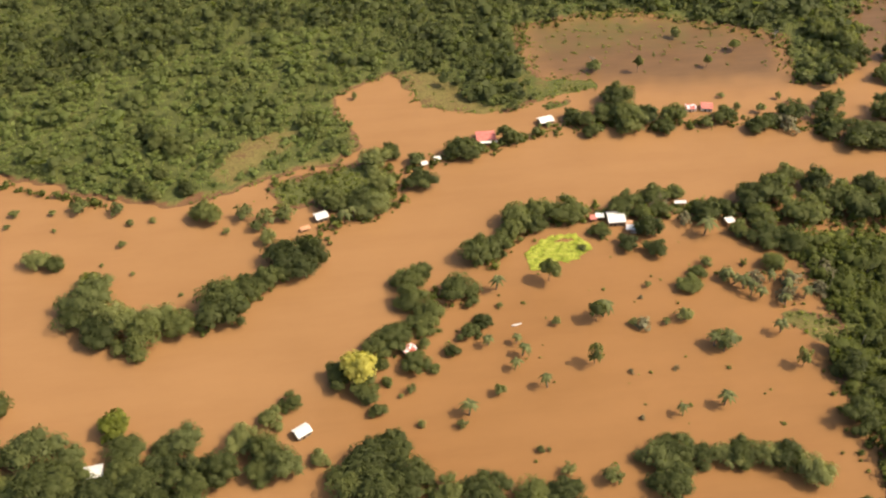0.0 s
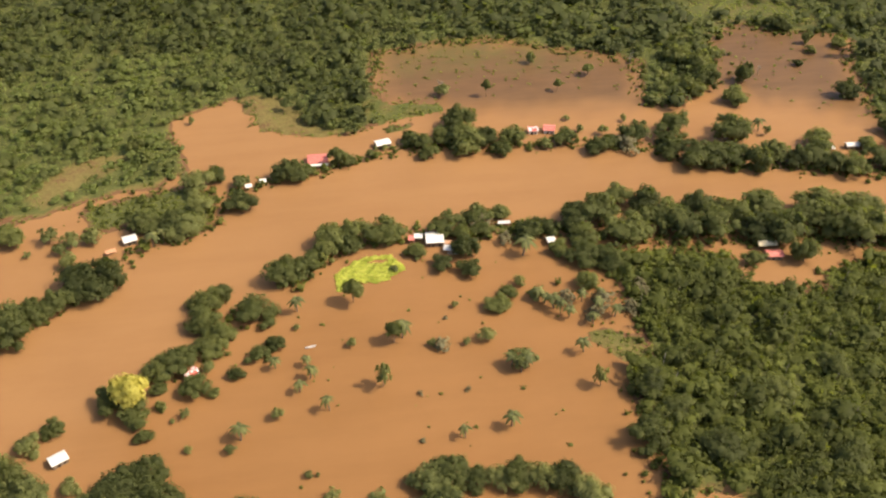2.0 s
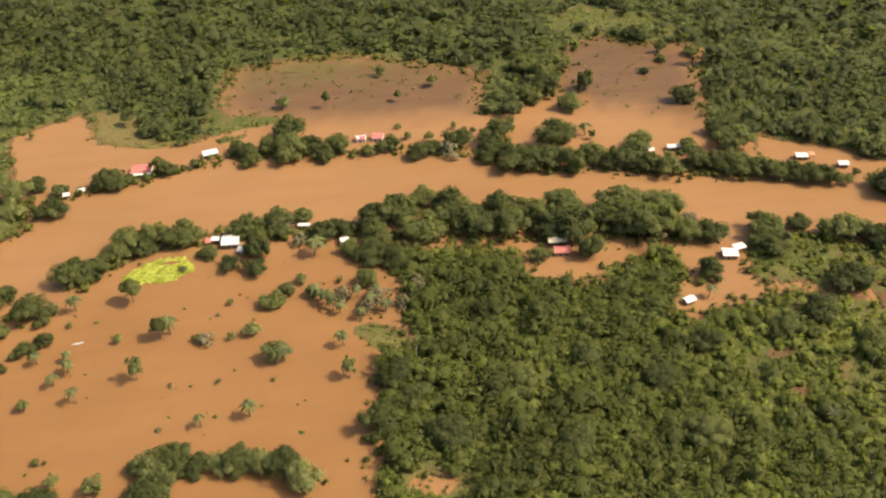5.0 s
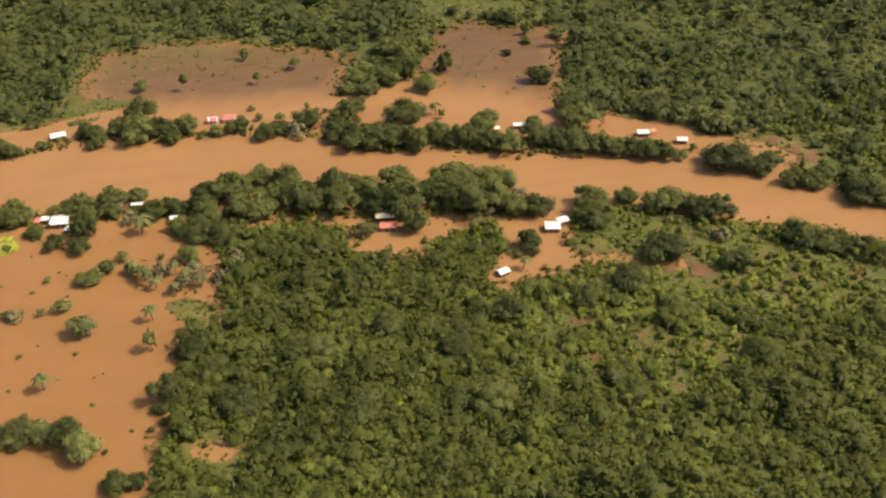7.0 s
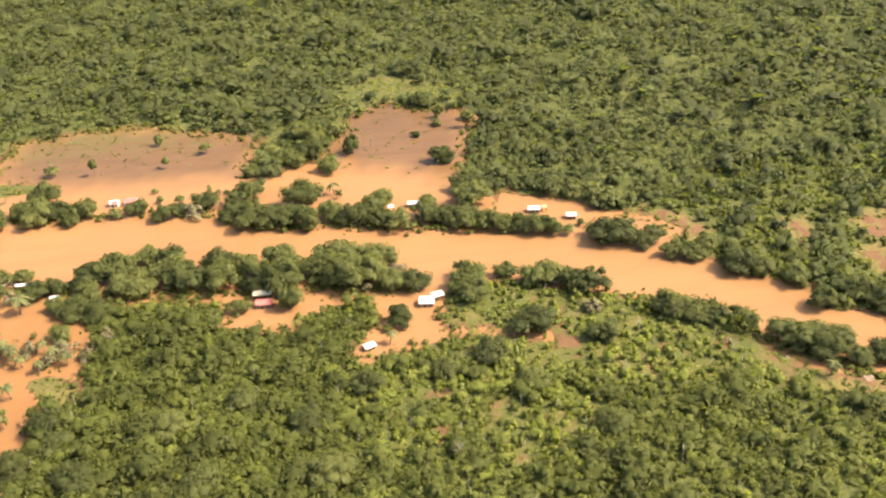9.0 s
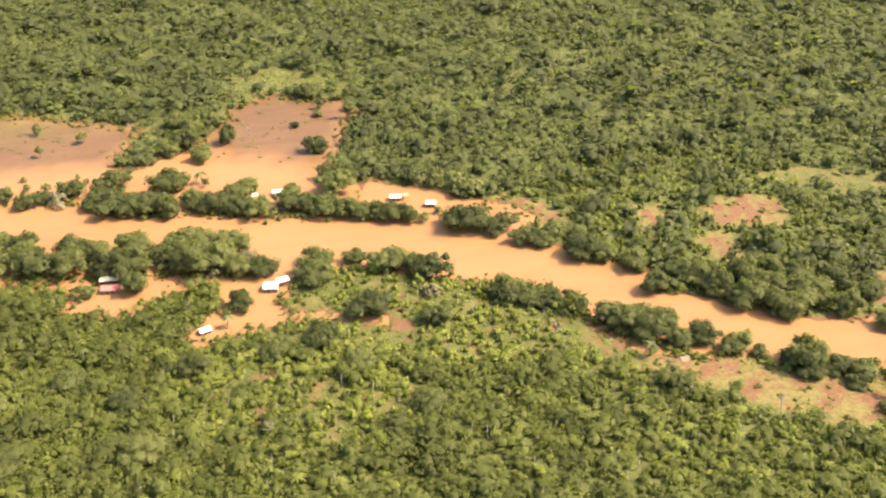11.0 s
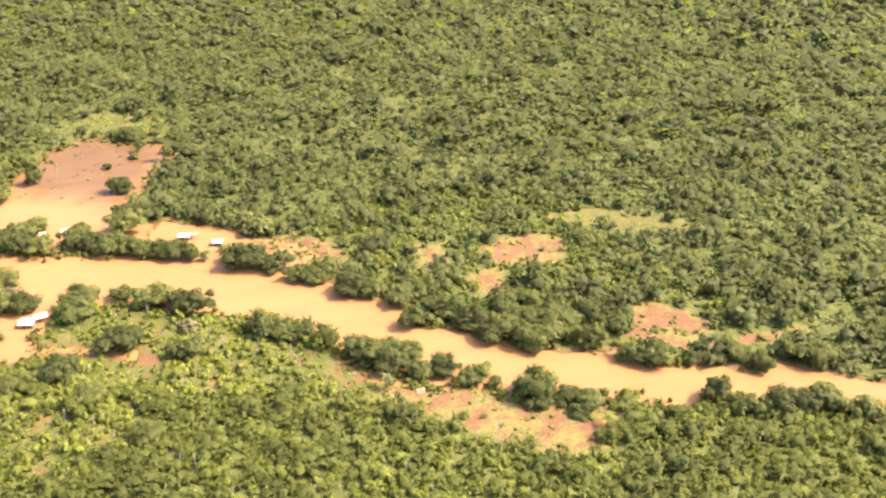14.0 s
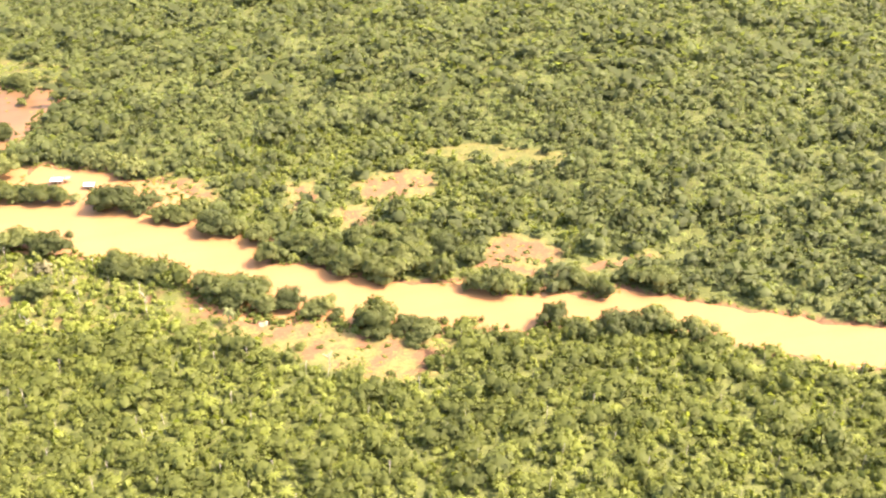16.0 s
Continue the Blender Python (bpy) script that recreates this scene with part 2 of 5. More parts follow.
WEST_YARD_LAND = [(-29.2, 337), (-11.9, 344.8), (13.7, 351.7), (28.2, 343), (25.5, 318.6), (14.9, 308.7), (1.2, 314.6), (-6.7, 321.6), (-22.2, 322)]
SOUTH_WEST_LAND = [(-129.5, 210.6), (-102.8, 198.8), (-77.7, 192.9), (-59.9, 188), (-38.7, 175.5), (-58.4, 166.6), (-124.9, 176.6)]
HOUSE_YARD_LAND = [(130.5, 300.2), (159, 301.4), (170.6, 298.7), (167, 291.8), (153, 292.5), (132.4, 295)]
FIELD_ONE = [(102.7, 469.5), (101.1, 409), (134, 396.6), (177.9, 388.4), (211.6, 386.5), (239.8, 383.8), (255.4, 441.4), (206.8, 467.7), (147.4, 481)]
FIELD_TWO = [(281.2, 489.9), (274.7, 429.4), (269.5, 400), (290, 382.1), (322.3, 364.6), (346.4, 342.4), (356.2, 385.8), (371.8, 447.4), (342.9,
    483.5), (315.3, 485.8)]
WEST_MEADOW = [(-51, 344.6), (-51.7, 352.6), (-39.3, 374.1), (-20.3, 381.2), (-13, 376.3), (-24.7, 365.6), (-33.6, 354.9), (-42.3, 347.6)]
CORNER_MEADOW = [(35.3, 427.3), (57.2, 422.8), (71.2, 393.4), (88.4, 381), (70.6, 381.7), (45.7, 390.6)]
STRIP_MEADOW = [(101.2, 413.2), (136.1, 405.8), (136.6, 395), (105.9, 388.5), (97.9, 391)]
FIELD_TOP_MEADOW = [(146.4, 469.8), (153.5, 477.7), (185.2, 474.2), (204.9, 457.5), (184.1, 466.8)]
FAR_MEADOW = [(296.2, 493.7), (317.8, 513.6), (364.3, 487.1), (367.8, 460.1), (323.5, 472.9), (292.7, 472.2)]
EAST_MEADOW = [(545.5, 295.9), (572.5, 296), (610.8, 266.6), (594.6, 257.6), (553.3, 276.8)]
BARE_ONE = [(541.8, 195.2), (555.1, 203.7), (573.3, 184.8), (565.9, 174.4), (546.9, 177.6), (536.7, 185)]
BARE_TWO = [(490, 246), (504, 246), (506.1, 225.3), (492.6, 225.6)]
BARE_THREE = [(503.2, 268.6), (528, 279.4), (542.7, 263.6), (531.9, 247.2), (503.9, 250.5)]
BARE_FIVE = [(474.3, 276.8), (486.2, 276.6), (484.5, 256.1), (471.6, 248.5)]
MUD_FOUR = [(403.6, 299), (418, 306.2), (432.4, 295.5), (443.1, 269.8), (425.1, 269.4), (409.7, 285.8)]
TRACK_BARE = [(536.6, 187.8), (545.3, 179.4), (554.6, 173.2), (565.1, 168.9), (579.6, 167), (578, 163.9), (563.3, 165.1), (552.9, 169.4), (543.5,
    175.1), (534.2, 183.9)]
TRACK_BARE_TWO = [(578.9, 168.5), (606.3, 168.9), (605.6, 165.4), (577.8, 164)]
WEST_TRACK = [(-91.7, 339.7), (-73.9, 333), (-53.1, 336.2), (-36.6, 342.7), (-29.4, 345.8), (-1.9, 353.7), (14.1, 356.1), (13.8, 352.2), (-2.2,
    348.9), (-26.8, 340.4), (-29.3, 333), (-41.1, 324.1), (-52.9, 329.8), (-73.5, 328.6), (-91.1, 334.1)]
SOUTH_OPEN = [(419.9, 197.7), (433.2, 188.6), (446.4, 174), (455.3, 167.5), (468.7, 163.3), (487.8, 156.5), (498.6, 144.7), (510.9, 146.8), (511.7, 138), (507.2, 124.3),
    (493.4, 117.5), (477.7, 121), (467.4, 133.9), (458, 144), (449, 152), (438, 158.5), (429, 167), (424, 177), (416, 184.5)]
GARDEN = [(320.3, 255.5), (347.5, 254.7), (378.6, 236.6), (408.2, 224.1), (395.3, 204), (362.5, 200.4), (338.2, 216.2), (320.2, 221.8), (313.5,
    236.5)]
GREEN_GLADE = [(317.3, 170.4), (334.1, 177.8), (352, 172), (349.3, 159.5), (326.4, 158.2)]
BARE_SPOT = [(292.8, 190.4), (300.8, 193.4), (307.6, 188.9), (302.7, 183.1), (294.3, 184.9)]
WET_CORNER = [(170.2, 156.6), (181.9, 160.1), (188.6, 151.8), (185.3, 147.5), (172.9, 151.5)]
SOUTH_TRACK = [(299.5, 235), (320.8, 228.1), (348.3, 219.9), (360.5, 209.1), (358.3, 205.7), (331.5, 220.4), (300.3, 226.7)]
NORTH_BANK_LINE = [(27.6, 341.3), (40.4, 345.2), (57.1, 350.4), (84.4, 356.2), (105, 364), (126, 364.2), (157.2, 359.2), (194.1, 355.9), (224.4,
    346.8), (241.2, 330.5), (270.4, 322.3), (304.5, 313.9), (335.5, 305.6)]
SOUTH_BANK_LINE = [(54.4, 278.8), (66.9, 287), (79.9, 297.9), (98, 297.4), (120.9, 296.5), (144.2, 296.7), (167.4, 294.2), (188.9, 283.5), (210.9,
    276.8), (233.8, 274.3), (267.8, 268.8), (300.1, 259.7)]
WEST_BANK_LINE = [(-54.3, 254.5), (-36, 268.3), (-23, 282.5), (-9, 297.6), (1, 310.8), (22.7, 315.2), (32.6, 338)]
FIELD_LINE = [(12.3, 232.1), (24.3, 238.6), (31, 246.5), (35.2, 261.5), (44, 253.7)]
WEED_LINE = [(-144.2, 357.5), (-128.5, 349.3), (-110.9, 342.6), (-93.2, 332)]
EAST_BANK_LINE = [(395.9, 219.5), (424.1, 202.7), (433.2, 184.9), (449.5, 166.7), (469, 162.2), (485, 149), (509.3, 142.2)]
WOOD_EDGE_LINE = [(154.4, 157.8), (165.8, 178.7), (167.6, 204.2), (176, 220), (171.4, 242.8), (160.6, 254.6), (151.2, 249.4)]
YARD_LINE = [(-27.3, 333.9), (-18.2, 340.7), (-8.2, 343.4), (4.5, 346.6), (12.9, 341), (2.4, 334.3), (-12.4, 330.4), (14.3, 328.4), (27.2, 334.6)]
FIELD_RIM = [(103.9, 428.4), (108.8, 464.9), (133.9, 470.4), (159.6, 475.2), (185, 472.7), (204.7, 456.8), (234, 444.8), (248.1, 432), (235.9, 385.6)]
FIELD_RIM_TWO = [(276, 400.8), (292.5, 431.9), (299.2, 459), (323.5, 468.5), (338.5, 454.3), (357.6, 451.2), (375, 440.7), (358, 407.4), (353.9,
    388.3), (343.7, 353.7)]
ROAD_ISLET = [(102.5, 384), (109.1, 388.3), (119.4, 388.4), (118.1, 384.4), (106.7, 381.6)]
REED_ISLET = [(159, 231.5), (169.1, 231.3), (178.4, 227.6), (178.5, 223), (168, 223.6), (159.6, 226)]
PALM_ISLET = [(159.3, 228.8), (167.2, 232.2), (176.6, 222.9), (179.9, 215), (173, 211.1), (166.3, 217.2)]
OPEN_SCRUB = [(315.8, 230.1), (340.2, 259.8), (358.2, 250.6), (384, 232.9), (429.6, 200.6), (436.4, 170.6), (429.9, 162.5), (416, 172), (397.2, 180),
    (377.5, 184.7), (357.9, 189.5), (338.1, 190.7), (318.5, 199), (303.9, 217.2)]
LIGHT_SCRUB = [(271.1, 210.4), (298.2, 211.1), (341.9, 188.1), (353.5, 158), (333.2, 145.8), (293.4, 156.7), (271.9, 177.6)]
BRIGHT_GLADE = [(313.1, 183.3), (326.3, 184.7), (343.4, 176.7), (351.2, 164.7), (344.8, 150), (329.8, 148), (316.6, 159.6)]
DROWNED_FIELD = [(-24, 150), (-8, 212), (24, 240), (46, 258), (60, 270), (75, 286), (110, 288), (160, 285), (178, 268), (182, 215), (168, 165), (165, 110), (-24, 110)]
YELLOW_MAT = [(73.8, 277.5), (77, 282), (81.6, 285.6), (89.7, 288.2), (96, 287), (101, 278.5), (96.5, 275), (93, 272.6), (87.5, 271.4), (82, 272.5), (78, 270.5), (74.7, 267.2), (73, 271.9)]
WEST_GROVE = [(-95.5, 271.5, 10.5, 11.5), (-99.1, 265.5, 7.3, 8), (-84.1, 261.1, 9.3, 11.1), (-74.2, 251.1, 9.6, 10.6), (-70, 258.5, 8.2, 9.1),
    (-60.8, 255.9, 7.7, 8.5), (-94, 280.9, 7.5, 8.3), (-87.7, 255.4, 8.1, 9)]
WEST_ROW = [(-46.7, 265.8, 8.4, 11.3), (-42.5, 259.6, 9.4, 10.3), (-37.7, 272.5, 5.9, 7.9), (-29.1, 275.6, 6.5, 8.7), (-33.5, 271.4, 5.4, 5.9),
    (-19.1, 284.7, 8.8, 10.5), (-11.3, 286.1, 6.6, 11.9), (-16, 280.3, 7.7, 8.4), (-22.5, 292.8, 5.6, 6.2)]
WEST_YARD = [(18.8, 346.3, 8.8, 9.7), (26.8, 353.5, 5.1, 5.9), (15.9, 313.6, 8.3, 10.1), (10.4, 320.7, 6, 7), (20.5, 330.3, 6.6, 7.3), (-0.5, 320.9,
    7.4, 8.1), (37.7, 330.1, 6.1, 6.7), (-53.1, 320.4, 7.3, 8), (-119.3, 300.4, 6.1, 6.7), (-111.2, 297.8, 4.4, 4.9)]
NORTH_BANK_WEST = [(37.6, 330.1, 6.6, 7.2), (38, 348.3, 3.7, 4.1), (60.3, 348.9, 8.1, 8.9), (54, 348.6, 4, 4.5), (81.1, 356.1, 4.5, 8.5), (84.2,
    356.1, 3.8, 5.5), (119.7, 365.4, 5.9, 6.5), (121.7, 356.8, 5.2, 5.9), (114.6, 369.4, 5.3, 5.8), (141.2, 383, 8.1, 10.3), (137.4, 371.2, 8, 8.8),
    (140.4, 361.6, 9.2, 10.1), (149.9, 364.5, 7.3, 8), (131.8, 368.7, 6, 6.6), (155.4, 355.1, 5.2, 5.7), (161.6, 362.1, 5.9, 8.6), (187.3, 358.7, 5.9,
    6.5), (199.8, 349.3, 6.5, 7.2), (208.1, 352.4, 4.6, 5.1), (219.4, 354.9, 6.6, 8.1)]
NORTH_BANK_MID = [(240.3, 359.4, 8.7, 9.6), (231.9, 341, 7.1, 7.8), (233.1, 349.8, 5.9, 6.5), (265.9, 351.7, 8.7, 10.5), (241.4, 332.7, 9, 9.8),
    (248.7, 330.2, 7.7, 8.4), (256.2, 329, 7.7, 8.4), (266, 323.1, 6.3, 10.6), (277.8, 329.5, 7.7, 8.5), (286.3, 323.6, 8.3, 9.1), (301.8, 338.1, 6.6,
    7.2), (292.9, 323.8, 8.3, 10.6), (299.7, 317.1, 7.6, 8.4), (307.5, 313.5, 7.6, 8.3), (320.8, 316.1, 7.6, 8.4), (329.8, 312.3, 7.6, 8.4), (336.3,
    306.4, 7.5, 8.3), (323.7, 330.6, 5.2, 5.8), (343.3, 328.9, 9.2, 10.1), (341.7, 342.3, 6.7, 7.4)]
NORTH_BANK_EAST = [(358.7, 298, 5.7, 7.4), (370.5, 294.3, 6.3, 7.4), (349.5, 301.8, 5.7, 8.3), (395.8, 277.1, 9.1, 10.1), (391.4, 284.1, 5.6, 6.1),
    (408.7, 271.2, 7.3, 8), (403.9, 274.2, 4.9, 5.7), (416.3, 260.2, 5.9, 6.5), (424.1, 255.7, 5.9, 6.5), (353.3, 298.8, 5.8, 6.7), (364.1, 294.8,
    5.8, 7.8), (344.9, 303.7, 5.8, 6.7), (373.8, 290.6, 5, 7.2)]
NORTH_BANK_FAR = [(430.8, 259.4, 6.7, 8.5), (438.2, 241.7, 8.3, 9.1), (421.7, 256.9, 6.1, 6.7), (446.9, 237.2, 5.9, 6.5), (455.2, 227, 6.9, 7.6),
    (457.3, 209.4, 6.7, 9), (470.2, 213.4, 7.9, 8.8), (477.1, 202, 6.6, 7.3), (486.4, 192.7, 9.8, 10.7), (496.5, 183.3, 8.5, 9.4), (507.6, 187.9, 9.8,
    10.8), (519.3, 177.9, 6.4, 9.6), (513, 183.9, 5.4, 6.5), (529.6, 165.8, 6.3, 6.9), (537.5, 159.4, 7.2, 7.9), (539.2, 162.2, 7.9, 8.7), (550.8,
    158.6, 4.2, 4.7), (561.1, 156, 4.2, 4.7), (567.6, 156.3, 6.9, 7.6), (573.4, 147.2, 5, 7.6), (588.2, 152.7, 5.4, 5.9), (596.1, 146, 7.9, 8.7)]
NORTH_BANK_INNER = [(473.1, 212.9, 7.5, 9), (492.9, 208.1, 8, 10), (506.3, 211.9, 7, 8), (514.9, 202.8, 7.5, 9), (525.4, 193.4, 7, 8.5), (498.2, 195.4, 8.5, 10), (470.5, 220.6, 6, 7), (455.9, 228.9, 6.5, 8), (443.8, 239.2, 6, 7.5), (479.5, 203.6, 7, 9), (533.5, 184.9, 7, 8)]
FIELD_DIVIDE = [(266.2, 426.6, 6.5, 10), (274.4, 418.3, 7.5, 11.5), (272.4, 399, 7, 11), (263.2, 394.3, 6, 8), (265.4, 433.7, 5.5, 9), (286.7, 426.5, 6, 8)]
DIVIDE_SHRUBS = [(96.3, 277.8, 2.2, 2.2), (247, 398.9, 5, 6), (240.2, 386, 4.5, 4.5), (252.2, 410.7, 4.5, 6)]
DEAD_TREES = [(304.8, 408), (137.5, 415.2), (241.1, 427.7), (383.2, 210.3), (468.2, 131.9), (409.6, 186.6), (369.2, 184.8), (258.1, 183), (304.5, 155.5)]
SOUTH_BANK_WEST = [(54, 278.8, 8.1, 8.9), (63.2, 282.1, 6.6, 7.2), (70.6, 289.9, 5.6, 7.7), (72.7, 296.4, 7.3, 8.9), (81.5, 301, 6.3, 8.8), (80.3,
    293.5, 6.2, 6.8), (95.1, 298.8, 8, 8.8), (119.1, 299.8, 6.9, 7.6), (125.4, 293.8, 4.4, 6.3), (133.4, 303.8, 6.4, 7.6), (144.2, 305.9, 4.7, 5.2),
    (134.8, 295.1, 4.6, 5.1), (152.8, 290.4, 6.9, 7.6), (160, 292.1, 5.8, 6.4), (124.6, 282.6, 5, 8.3), (105.7, 286.1, 4.5, 4.9), (125.1, 271.5, 4.9,
    5.4), (115.1, 276.4, 4.4, 4.9), (161.6, 277.9, 3.9, 5.4)]
SOUTH_BANK_MID = [(174.8, 295.9, 7.6, 9.2), (184.4, 296.4, 7.6, 12.1), (195.8, 309.5, 6, 6.7), (204.9, 301.5, 7.7, 9.5), (193.6, 284.4, 8.6, 9.5),
    (208.8, 288.4, 7.5, 12), (214.3, 282.3, 8.6, 10.6), (227.8, 295.6, 7.7, 9.4), (228.5, 282, 8.7, 10.7), (239.8, 287, 7, 9.9), (252.8, 289.2, 8.9,
    9.7), (243.6, 276.7, 7.5, 9.1), (253.6, 272, 8.5, 13.3), (268.7, 279.5, 8.7, 10.9), (279.3, 287.1, 8.9, 9.8), (279, 269.7, 9.7, 13.7), (289.4,
    268.3, 7.4, 13.2), (292.1, 281.8, 7.7, 8.4), (297.1, 262.8, 5.7, 8), (305.4, 259.9, 6.2, 7.4), (172.7, 284.4, 6.8, 7.5),
    (179.3, 271.5, 5.6, 6.1)]
SOUTH_BANK_EAST = [(296.9, 236.5, 5.4, 7.6), (328.6, 260.1, 8.1, 8.9), (328.4, 248.3, 7.9, 8.7), (323.4, 251.8, 4.4, 7), (344.9, 261.7, 4.7, 5.3),
    (358, 251.6, 8, 8.8), (372.3, 242.9, 8.5, 9.3), (366.9, 249.5, 5.7, 6.3), (346.3, 221.6, 7.8, 8.2), (400.2, 219.6, 5.4, 9),
    (325, 204.8, 7.6, 8.4), (370.1, 208.6, 6.3, 6.9), (236, 258.6, 4.6, 5.4), (256, 257, 5, 9.4)]
SOUTH_BANK_FAR = [(398.2, 219, 6.6, 7.3), (406.1, 212.7, 5.5, 6), (414.4, 209.1, 6, 6.6), (422.7, 206.5, 4.9, 5.4), (436.4, 189.5, 7.9, 8.7), (442.7,
    180.4, 6.2, 8.7), (449.3, 187.2, 5.8, 6.9), (451.6, 174.3, 5.1, 6.6), (461.1, 174, 5.1, 6.7), (468, 165.7, 4.5, 5), (472.4, 167.4, 4.1, 6.2),
    (476.3, 162.1, 3, 3.3), (489.1, 152.5, 6.1, 11.6), (484.3, 155.4, 4, 4.4), (487.7, 145.9, 3.9, 4.3), (497.6, 147.2, 4.9, 5.4), (504.4, 141.6, 5.8,
    6.4), (498.6, 137.9, 3.8, 4.2)]
SOUTH_BANK_EDGE = [(549.5, 134.9, 6, 8.5), (555, 126.1, 5.5, 7), (566.3, 122.9, 6.5, 8), (576.6, 121.8, 6.5, 8.5), (583.2, 120.3, 6.5, 8.5), (592, 110.3, 7, 9)]
FIELD_ROW = [(43.3, 258.5, 7.7, 8.7), (25.1, 267.2, 6.8, 7.5), (24.7, 255.9, 7.1, 8.5), (30.6, 248.3, 6, 8.2), (28, 244.2, 6, 6.5), (30.6, 270.7, 4.2,
    5.8), (15, 236.7, 6.3, 6.9), (10.6, 234.6, 5.3, 5.8), (18.6, 241.9, 3.9, 4.3), (22.3, 225, 5.2, 5.7), (28.7, 222.3, 2.4, 2.6), (36.2, 229.4, 3.4,
    3.7), (44.2, 237.8, 3.9, 4.3), (49.6, 242.2, 3.5, 3.8)]
SOUTH_GROVE = [(93.3, 173.7, 6.4, 7), (100.1, 175, 6, 6.6), (98, 166.2, 5.9, 6.4), (107.5, 172, 5.1, 5.6), (115.1, 171, 5.6, 6.1), (120.3, 170.6, 5.5,
    8.1), (126.9, 168.9, 5.5, 8.1), (133.5, 166.3, 5.5, 8.1), (139.5, 160.7, 6.7, 8.9), (94.7, 162.9, 7, 7.7)]
SOUTH_WEST_BANK = [(-102.5, 205, 9.4, 10.4), (-109.7, 204, 5.4, 7.1), (-91.7, 200.2, 5.4, 7.1), (-74.4, 193.2, 5.3, 7), (-56.6, 201.3, 7.3, 8),
    (-61.2, 200.2, 5, 5.5), (-65.1, 193.7, 4.5, 4.9), (-59.6, 191.5, 5.3, 5.9), (-52.4, 190.4, 4.4, 8.7), (-44.4, 187.8, 6.2, 9.6), (-36.8, 199.6,
    6.8, 7.6), (-29.4, 193.6, 5.4, 11.4), (-24.2, 187.8, 7.5, 10), (-31.5, 187.1, 5.8, 6.3), (-27.8, 207.5, 4.7, 5.1), (-21.2, 213.6, 3.8, 4.5),
    (-12.9, 188.9, 4, 4.4), (-75.1, 199.8, 6.7, 7.4)]
SOUTH_WEST_SHORE = [(2, 182.7, 9.3, 10.2), (9.6, 187.6, 6.7, 9), (13.8, 176.8, 7.4, 10), (-3.7, 177.8, 7.9, 8.6), (6.2, 171.9, 9.5, 10.4), (-91.8,
    190.6, 7.9, 8.6), (-99.6, 188.4, 9.5, 10.5), (-81.1, 185.2, 6.9, 7.6), (-67.5, 185, 7.4, 8.1), (-53.6, 181.7, 7.8, 8.6), (37.1, 168.1, 7.3, 8.1),
    (50.6, 165.2, 6.9, 7.6), (60.9, 164, 6.1, 6.7), (25, 169.6, 6.1, 6.7), (-117.1, 225.4, 4.7, 8.9), (-119.8, 205.3, 8.1, 10.7), (-120.5, 192.6, 7.8,
    10.3)]
FIELD_TREES = [(131.7, 250.2, 5, 4.2), (294, 402.1, 5.6, 10.6), (279.8, 382.2, 6.8, 7.5), (338.2, 379.1, 6.4, 8), (341.2, 458.7, 7.3, 8.7), (346.7, 439, 3.1, 7.5), (362.6,
    432.8, 4.4, 4.8), (330.6, 414.7, 2.7, 3.1), (343.9, 427.4, 3.4, 3.8), (137.2, 256.2, 3.7, 4.1), (-4.4, 222.9, 5.9, 6.4), (3.7, 214.8, 5.3, 5.8),
    (10.5, 226.6, 3, 3.3), (11.7, 218.7, 2.1, 2.8), (7.3, 206.4, 3.3, 3.6), (-29.8, 208.6, 2.8, 3.1)]
SOUTH_WOOD_EDGE = [(164.8, 179.3, 6.7, 9), (171.3, 200.2, 6.6, 7.8), (177.7, 188.4, 6.5, 7.1), (185.9, 171.7, 7.1, 7.8), (170.6, 272.1, 6.7, 7.4),
    (180.6, 266, 6.7, 7.3), (166.7, 256.2, 4.3, 6.1), (280.5, 198.1, 6.9, 7.6), (237.6, 197.7, 6.8, 7.5), (211.9, 189.5, 7, 7.8), (258.5, 183, 6.6,
    7.3), (308.8, 200.2, 7, 7.7), (355.9, 160.1, 6.5, 7.1), (264.3, 157, 7.1, 7.8), (223.8, 160.3, 7, 7.7), (151.2, 145, 4.9, 5.4), (156.6, 145.4,
    3.3, 4.3), (337.8, 188, 6.4, 7)]
HIGH_TREES = [(78.8, 261.5, 4.7, 11), (91.1, 237.6, 3.9, 9.4), (159.6, 408.5, 2.7, 9.8), (196.4, 408, 2.5, 7), (216.8, 422.5, 3.7, 6.6)]
SCRUB_TREES = [(-77.3, 376.6, 7, 9), (-69.5, 369.7, 6, 8), (-84, 385.5, 5.5, 7.5), (-84.2, 344.5, 5.5, 6.5), (-76.7, 337.3, 4.5, 5.5), (-63.4, 339.2, 4.8, 6.5),
    (-75.5, 352.3, 4.2, 5.5), (-10, 383.6, 4, 8), (-5.1, 374.5, 3, 5.5), (516, 230.5, 6.5, 10), (550.7, 263.4, 6.5, 6.5), (557.5, 261.5, 5, 6),
    (475, 236.5, 5.5, 5), (463, 242, 5, 5), (386, 455.9, 6, 8), (559.1, 348.1, 6.5, 9), (369, 516.8, 6, 8.5)]
YELLOW_TREES = [(2.4, 221.2, 7.8, 14), (-78.9, 210.6, 6.9, 7.6), (-95.7, 284, 5.4, 6)]
